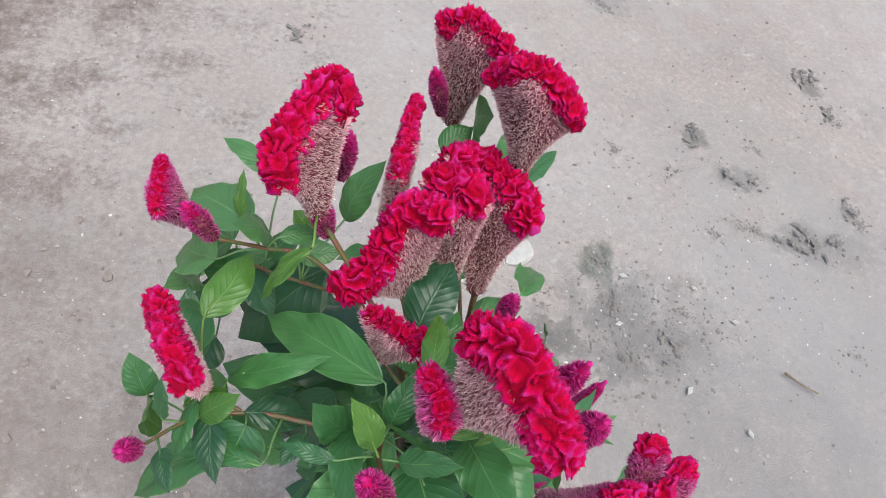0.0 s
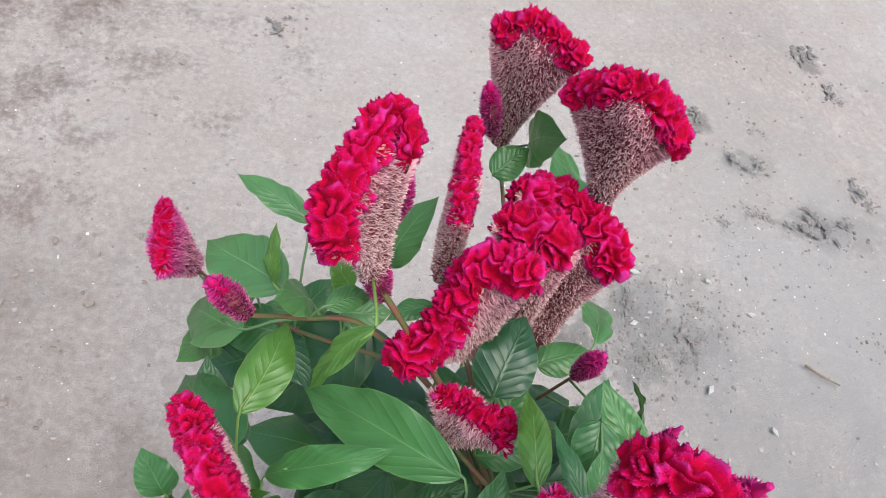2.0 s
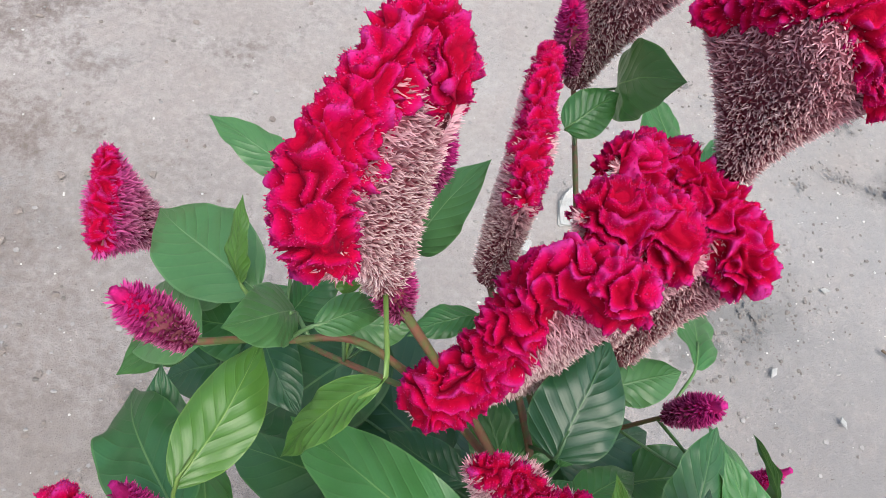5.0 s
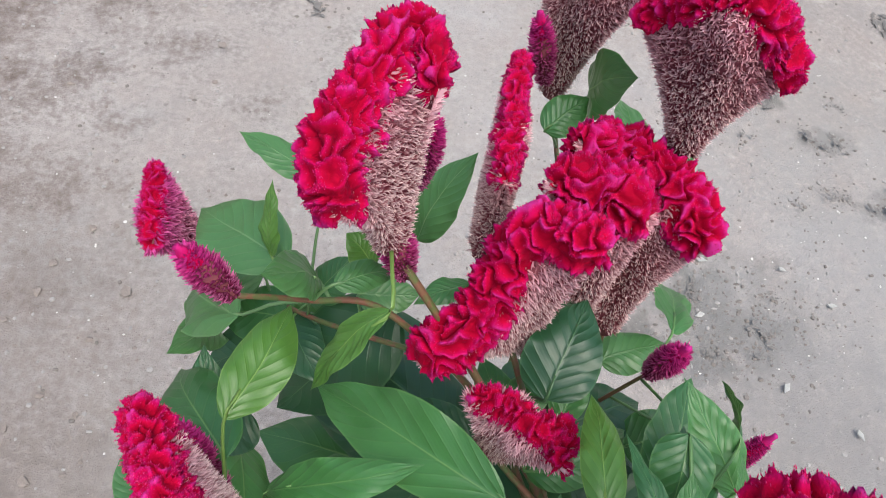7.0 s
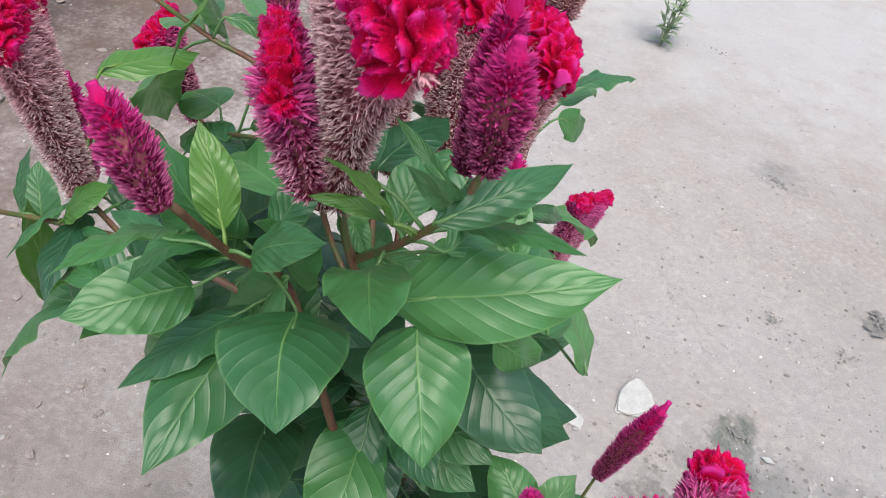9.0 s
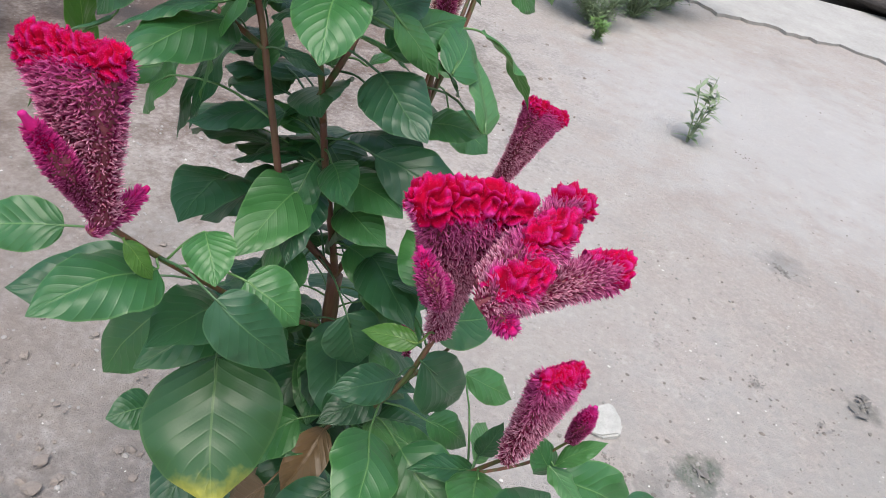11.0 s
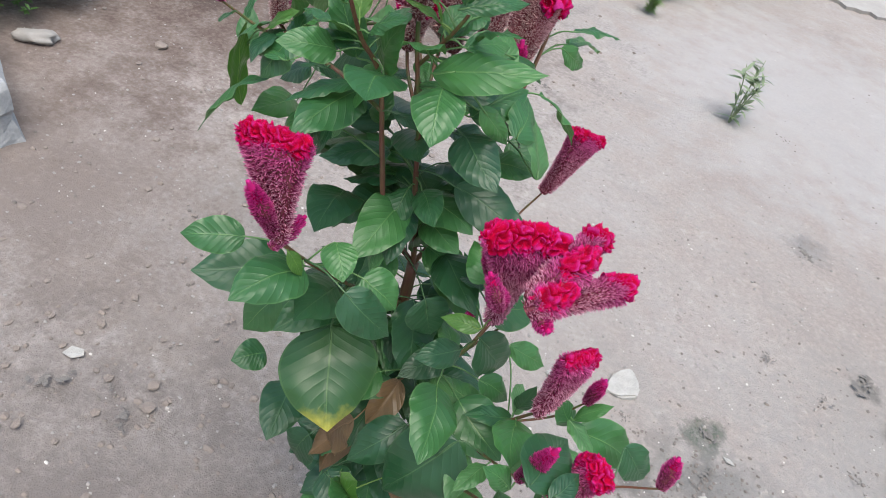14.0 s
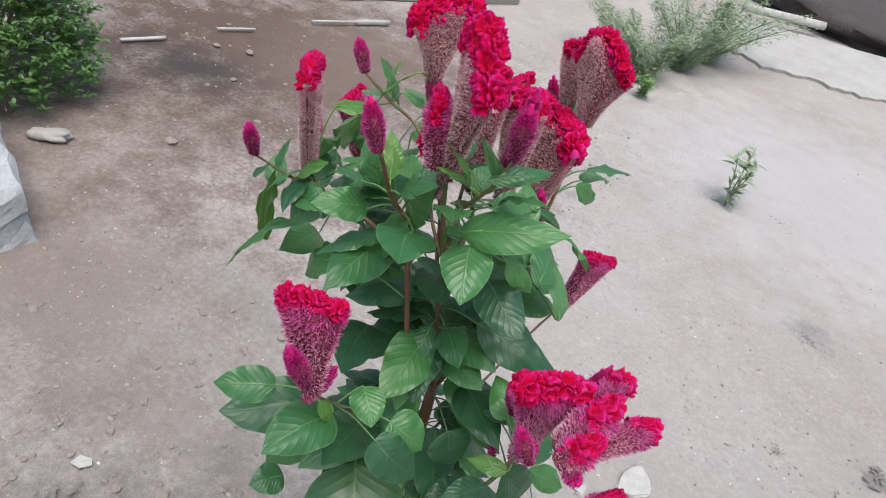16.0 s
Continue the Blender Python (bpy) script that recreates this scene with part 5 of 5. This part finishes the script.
leaf((-0.095, 0.171, 0.883), (-0.059, 0.176, 0.915), 0.014, kind='young')
leaf((0.048, 0.092, 0.999), (0.041, 0.036, 1.026), 0.017)
leaf((0.023, 0.114, 0.966), (-0.017, 0.126, 0.958), 0.012)
leaf((0.037, 0.151, 0.939), (0.033, 0.073, 0.982), 0.025)
leaf((0.055, 0.174, 0.911), (0.096, 0.115, 0.995), 0.044, roll=-89)
leaf((0.144, 0.138, 0.987), (0.165, 0.195, 0.979), 0.025, roll=-18)
leaf((0.164, 0.160, 0.926), (0.194, 0.247, 0.857), 0.032)
leaf((0.039, 0.090, 0.655), (-0.003, 0.055, 0.577), 0.066, roll=35)
leaf((0.094, 0.243, 0.460), (0.127, 0.133, 0.465), 0.090, roll=14, kind='old')
leaf((0.151, 0.092, 0.486), (0.107, 0.113, 0.382), 0.057, roll=35, kind='dry')
leaf((0.135, 0.150, 0.430), (0.098, 0.090, 0.350), 0.050, roll=20, fold=-0.5, sag=0.2, kind='dry')
leaf((0.150, 0.140, 0.440), (0.140, 0.085, 0.395), 0.045, roll=-25, fold=0.7, sag=0.2, kind='dry')
leaf((0.125, 0.160, 0.390), (0.118, 0.095, 0.318), 0.048, roll=10, fold=-0.6, sag=0.15, kind='dry')
leaf((0.175, 0.150, 0.530), (0.165, 0.100, 0.480), 0.040, roll=15, fold=0.6, sag=0.2, kind='dry')
leaf((0.215, 0.170, 0.390), (0.235, 0.110, 0.330), 0.045, roll=-15, fold=0.5, sag=0.2, kind='dry')
leaf((0.087, 0.102, 0.378), (0.061, 0.121, 0.268), 0.060, roll=55, kind='dark')
leaf((0.266, 0.163, 0.595), (0.305, 0.194, 0.553), 0.034, roll=-30)
leaf((0.322, 0.158, 0.592), (0.330, 0.164, 0.638), 0.023, roll=24, kind='dark')
leaf((0.385, 0.182, 0.589), (0.357, 0.166, 0.639), 0.030, roll=45)
leaf((0.372, 0.009, 0.682), (0.386, 0.116, 0.643), 0.058, roll=5, kind='dark')
leaf((0.390, 0.180, 0.589), (0.476, 0.228, 0.531), 0.057, roll=-31)
leaf((0.376, -0.087, 0.766), (0.357, -0.034, 0.666), 0.058, roll=133, kind='dark')
leaf((0.359, 0.029, 0.633), (0.326, 0.011, 0.668), 0.026, roll=22)
leaf((0.394, 0.010, 0.680), (0.409, 0.056, 0.679), 0.025, roll=3, kind='dark')
leaf((0.188, 0.051, 0.409), (0.203, -0.026, 0.492), 0.058, roll=13)
leaf((0.188, 0.051, 0.409), (0.209, 0.009, 0.514), 0.058, roll=-104, kind='young')
leaf((0.124, 0.208, 0.762), (0.121, 0.281, 0.673), 0.058, roll=-111)
leaf((0.143, 0.124, 1.033), (0.116, 0.135, 1.050), 0.006, roll=22)
leaf((0.144, 0.123, 1.025), (0.138, 0.076, 1.076), 0.011, roll=103)
leaf((0.147, 0.126, 1.031), (0.162, 0.137, 1.039), 0.005, roll=-23)
leaf((0.167, 0.196, 0.971), (0.191, 0.247, 0.934), 0.011, roll=-50)

leaf((0.141, 0.161, 0.925), (0.162, 0.219, 0.935), 0.036, roll=-8, kind='dark')
leaf((0.201, 0.187, 0.900), (0.181, 0.256, 0.910), 0.040, roll=-14)
leaf((0.232, 0.160, 0.740), (0.195, 0.190, 0.760), 0.038, roll=14)
leaf((0.236, 0.158, 0.730), (0.257, 0.200, 0.755), 0.036, roll=-12, kind='pale')
leaf((0.226, 0.168, 0.720), (0.205, 0.200, 0.700), 0.040, roll=6, kind='dark')
leaf((0.245, 0.165, 0.700), (0.285, 0.225, 0.690), 0.050, roll=-16)

# deep leaves between the upper twigs, in the darker green that paints their shade
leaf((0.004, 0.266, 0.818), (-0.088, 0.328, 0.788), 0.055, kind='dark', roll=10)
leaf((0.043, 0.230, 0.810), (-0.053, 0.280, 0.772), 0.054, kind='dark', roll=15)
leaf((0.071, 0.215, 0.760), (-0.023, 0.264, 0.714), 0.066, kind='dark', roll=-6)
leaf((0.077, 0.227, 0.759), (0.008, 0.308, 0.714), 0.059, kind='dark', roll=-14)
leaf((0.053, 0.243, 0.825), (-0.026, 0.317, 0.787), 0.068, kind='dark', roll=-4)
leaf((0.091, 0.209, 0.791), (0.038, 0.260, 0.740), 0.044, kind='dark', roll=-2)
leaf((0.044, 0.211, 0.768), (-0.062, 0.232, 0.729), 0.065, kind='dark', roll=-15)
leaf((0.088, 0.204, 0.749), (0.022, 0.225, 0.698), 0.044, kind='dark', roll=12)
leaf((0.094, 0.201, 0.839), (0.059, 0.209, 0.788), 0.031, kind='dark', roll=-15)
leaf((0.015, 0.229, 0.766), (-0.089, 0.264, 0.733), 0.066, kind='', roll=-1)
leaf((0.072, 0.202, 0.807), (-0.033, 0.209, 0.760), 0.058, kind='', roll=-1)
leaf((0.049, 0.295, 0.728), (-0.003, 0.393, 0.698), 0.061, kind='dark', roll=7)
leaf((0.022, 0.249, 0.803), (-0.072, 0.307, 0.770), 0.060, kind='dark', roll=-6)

# leaves that close the gaps below the crests, the deep ones with shade in their green
leaf((0.151, 0.186, 0.900), (0.180, 0.252, 0.920), 0.044, roll=-6)
leaf((0.232, 0.201, 0.860), (0.191, 0.251, 0.900), 0.040, roll=-20, kind='pale')
leaf((0.148, 0.283, 0.860), (0.198, 0.298, 0.860), 0.032, roll=-10, kind='pale')
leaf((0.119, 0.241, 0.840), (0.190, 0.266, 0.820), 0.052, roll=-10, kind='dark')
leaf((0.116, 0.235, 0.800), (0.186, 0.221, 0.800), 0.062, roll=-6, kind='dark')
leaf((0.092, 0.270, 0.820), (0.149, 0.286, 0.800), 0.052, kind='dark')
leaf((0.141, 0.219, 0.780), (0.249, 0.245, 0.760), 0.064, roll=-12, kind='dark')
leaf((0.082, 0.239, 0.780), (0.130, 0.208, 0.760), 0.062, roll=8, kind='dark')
leaf((0.168, 0.232, 0.830), (0.223, 0.242, 0.840), 0.042, roll=-14)
leaf((-0.061, 0.301, 0.870), (-0.110, 0.315, 0.850), 0.040, roll=14)
leaf((-0.075, 0.295, 0.840), (-0.119, 0.284, 0.820), 0.046, roll=8, kind='dark')
leaf((-0.046, 0.312, 0.880), (-0.023, 0.334, 0.900), 0.030, roll=-8)
leaf((-0.033, 0.306, 0.860), (0.003, 0.297, 0.850), 0.036, roll=-6, kind='dark')
leaf((-0.080, 0.327, 0.880), (-0.121, 0.346, 0.870), 0.044, roll=12, kind='pale')
leaf((-0.011, 0.316, 0.920), (-0.028, 0.328, 0.940), 0.026, kind='young')
leaf((-0.016, 0.283, 0.830), (-0.056, 0.266, 0.820), 0.050, roll=8, kind='dark')
leaf((-0.089, 0.257, 0.820), (-0.115, 0.233, 0.800), 0.048, roll=16, kind='dark')

# the crowded lower and inner foliage round the stems, often darkened by colour for shade
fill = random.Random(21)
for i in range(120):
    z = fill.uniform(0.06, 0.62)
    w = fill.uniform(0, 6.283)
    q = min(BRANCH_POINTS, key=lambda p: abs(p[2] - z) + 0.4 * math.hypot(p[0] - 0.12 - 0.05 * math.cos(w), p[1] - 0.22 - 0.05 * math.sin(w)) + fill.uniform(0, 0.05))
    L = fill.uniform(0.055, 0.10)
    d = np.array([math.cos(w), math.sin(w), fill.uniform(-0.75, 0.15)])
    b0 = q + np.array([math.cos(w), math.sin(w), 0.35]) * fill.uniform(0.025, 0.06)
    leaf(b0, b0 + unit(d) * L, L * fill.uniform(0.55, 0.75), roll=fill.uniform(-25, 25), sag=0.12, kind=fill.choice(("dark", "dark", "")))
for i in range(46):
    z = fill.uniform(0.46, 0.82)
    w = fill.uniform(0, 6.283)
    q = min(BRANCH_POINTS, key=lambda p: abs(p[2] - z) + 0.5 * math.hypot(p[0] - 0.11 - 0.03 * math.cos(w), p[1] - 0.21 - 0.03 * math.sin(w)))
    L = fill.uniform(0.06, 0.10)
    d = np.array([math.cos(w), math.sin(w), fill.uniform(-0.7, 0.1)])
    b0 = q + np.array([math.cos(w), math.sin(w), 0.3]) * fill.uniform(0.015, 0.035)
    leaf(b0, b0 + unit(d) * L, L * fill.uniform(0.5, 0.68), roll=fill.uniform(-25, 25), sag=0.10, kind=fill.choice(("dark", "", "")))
# small leaves crowding the upper left twigs, then the low right ones
upper = [p for p in BRANCH_POINTS if p[0] < 0.075 and 0.83 < p[2] < 0.955]
lower = [p for p in BRANCH_POINTS if p[0] > 0.20 and 0.30 < p[2] < 0.62]
for twigs, count, low, high in ((upper, 26, 0.032, 0.060), (lower, 30, 0.040, 0.075)):
    for i in range(count):
        q = twigs[fill.randrange(len(twigs))]
        w = fill.uniform(0, 6.283)
        L = fill.uniform(low, high)
        b0 = q + np.array([math.cos(w), math.sin(w), 0.2]) * 0.010
        if np.linalg.norm(b0 - np.array([0.006, 0.216, 0.925])) < 0.060:
            continue
        leaf(b0, b0 + unit([math.cos(w), math.sin(w), fill.uniform(-0.5, 0.35)]) * L, L * fill.uniform(0.40, 0.56), roll=fill.uniform(-30, 30), kind=fill.choice(("dark", "", "") if twigs is upper else ("", "pale", "pale")))
for i in range(7):
    z = fill.uniform(0.72, 0.93)
    w = fill.uniform(0, 6.283)
    q = min(BRANCH_POINTS, key=lambda p: abs(p[2] - z) + 0.5 * math.hypot(p[0] - 0.09 - 0.04 * math.cos(w), p[1] - 0.20 - 0.04 * math.sin(w)))
    L = fill.uniform(0.04, 0.07)
    b0 = q + np.array([math.cos(w), math.sin(w), 0.3]) * fill.uniform(0.02, 0.04)
    leaf(b0, b0 + unit([math.cos(w), math.sin(w), fill.uniform(-0.5, 0.3)]) * L, L * 0.5, roll=fill.uniform(-25, 25), kind=fill.choice(("dark", "")))
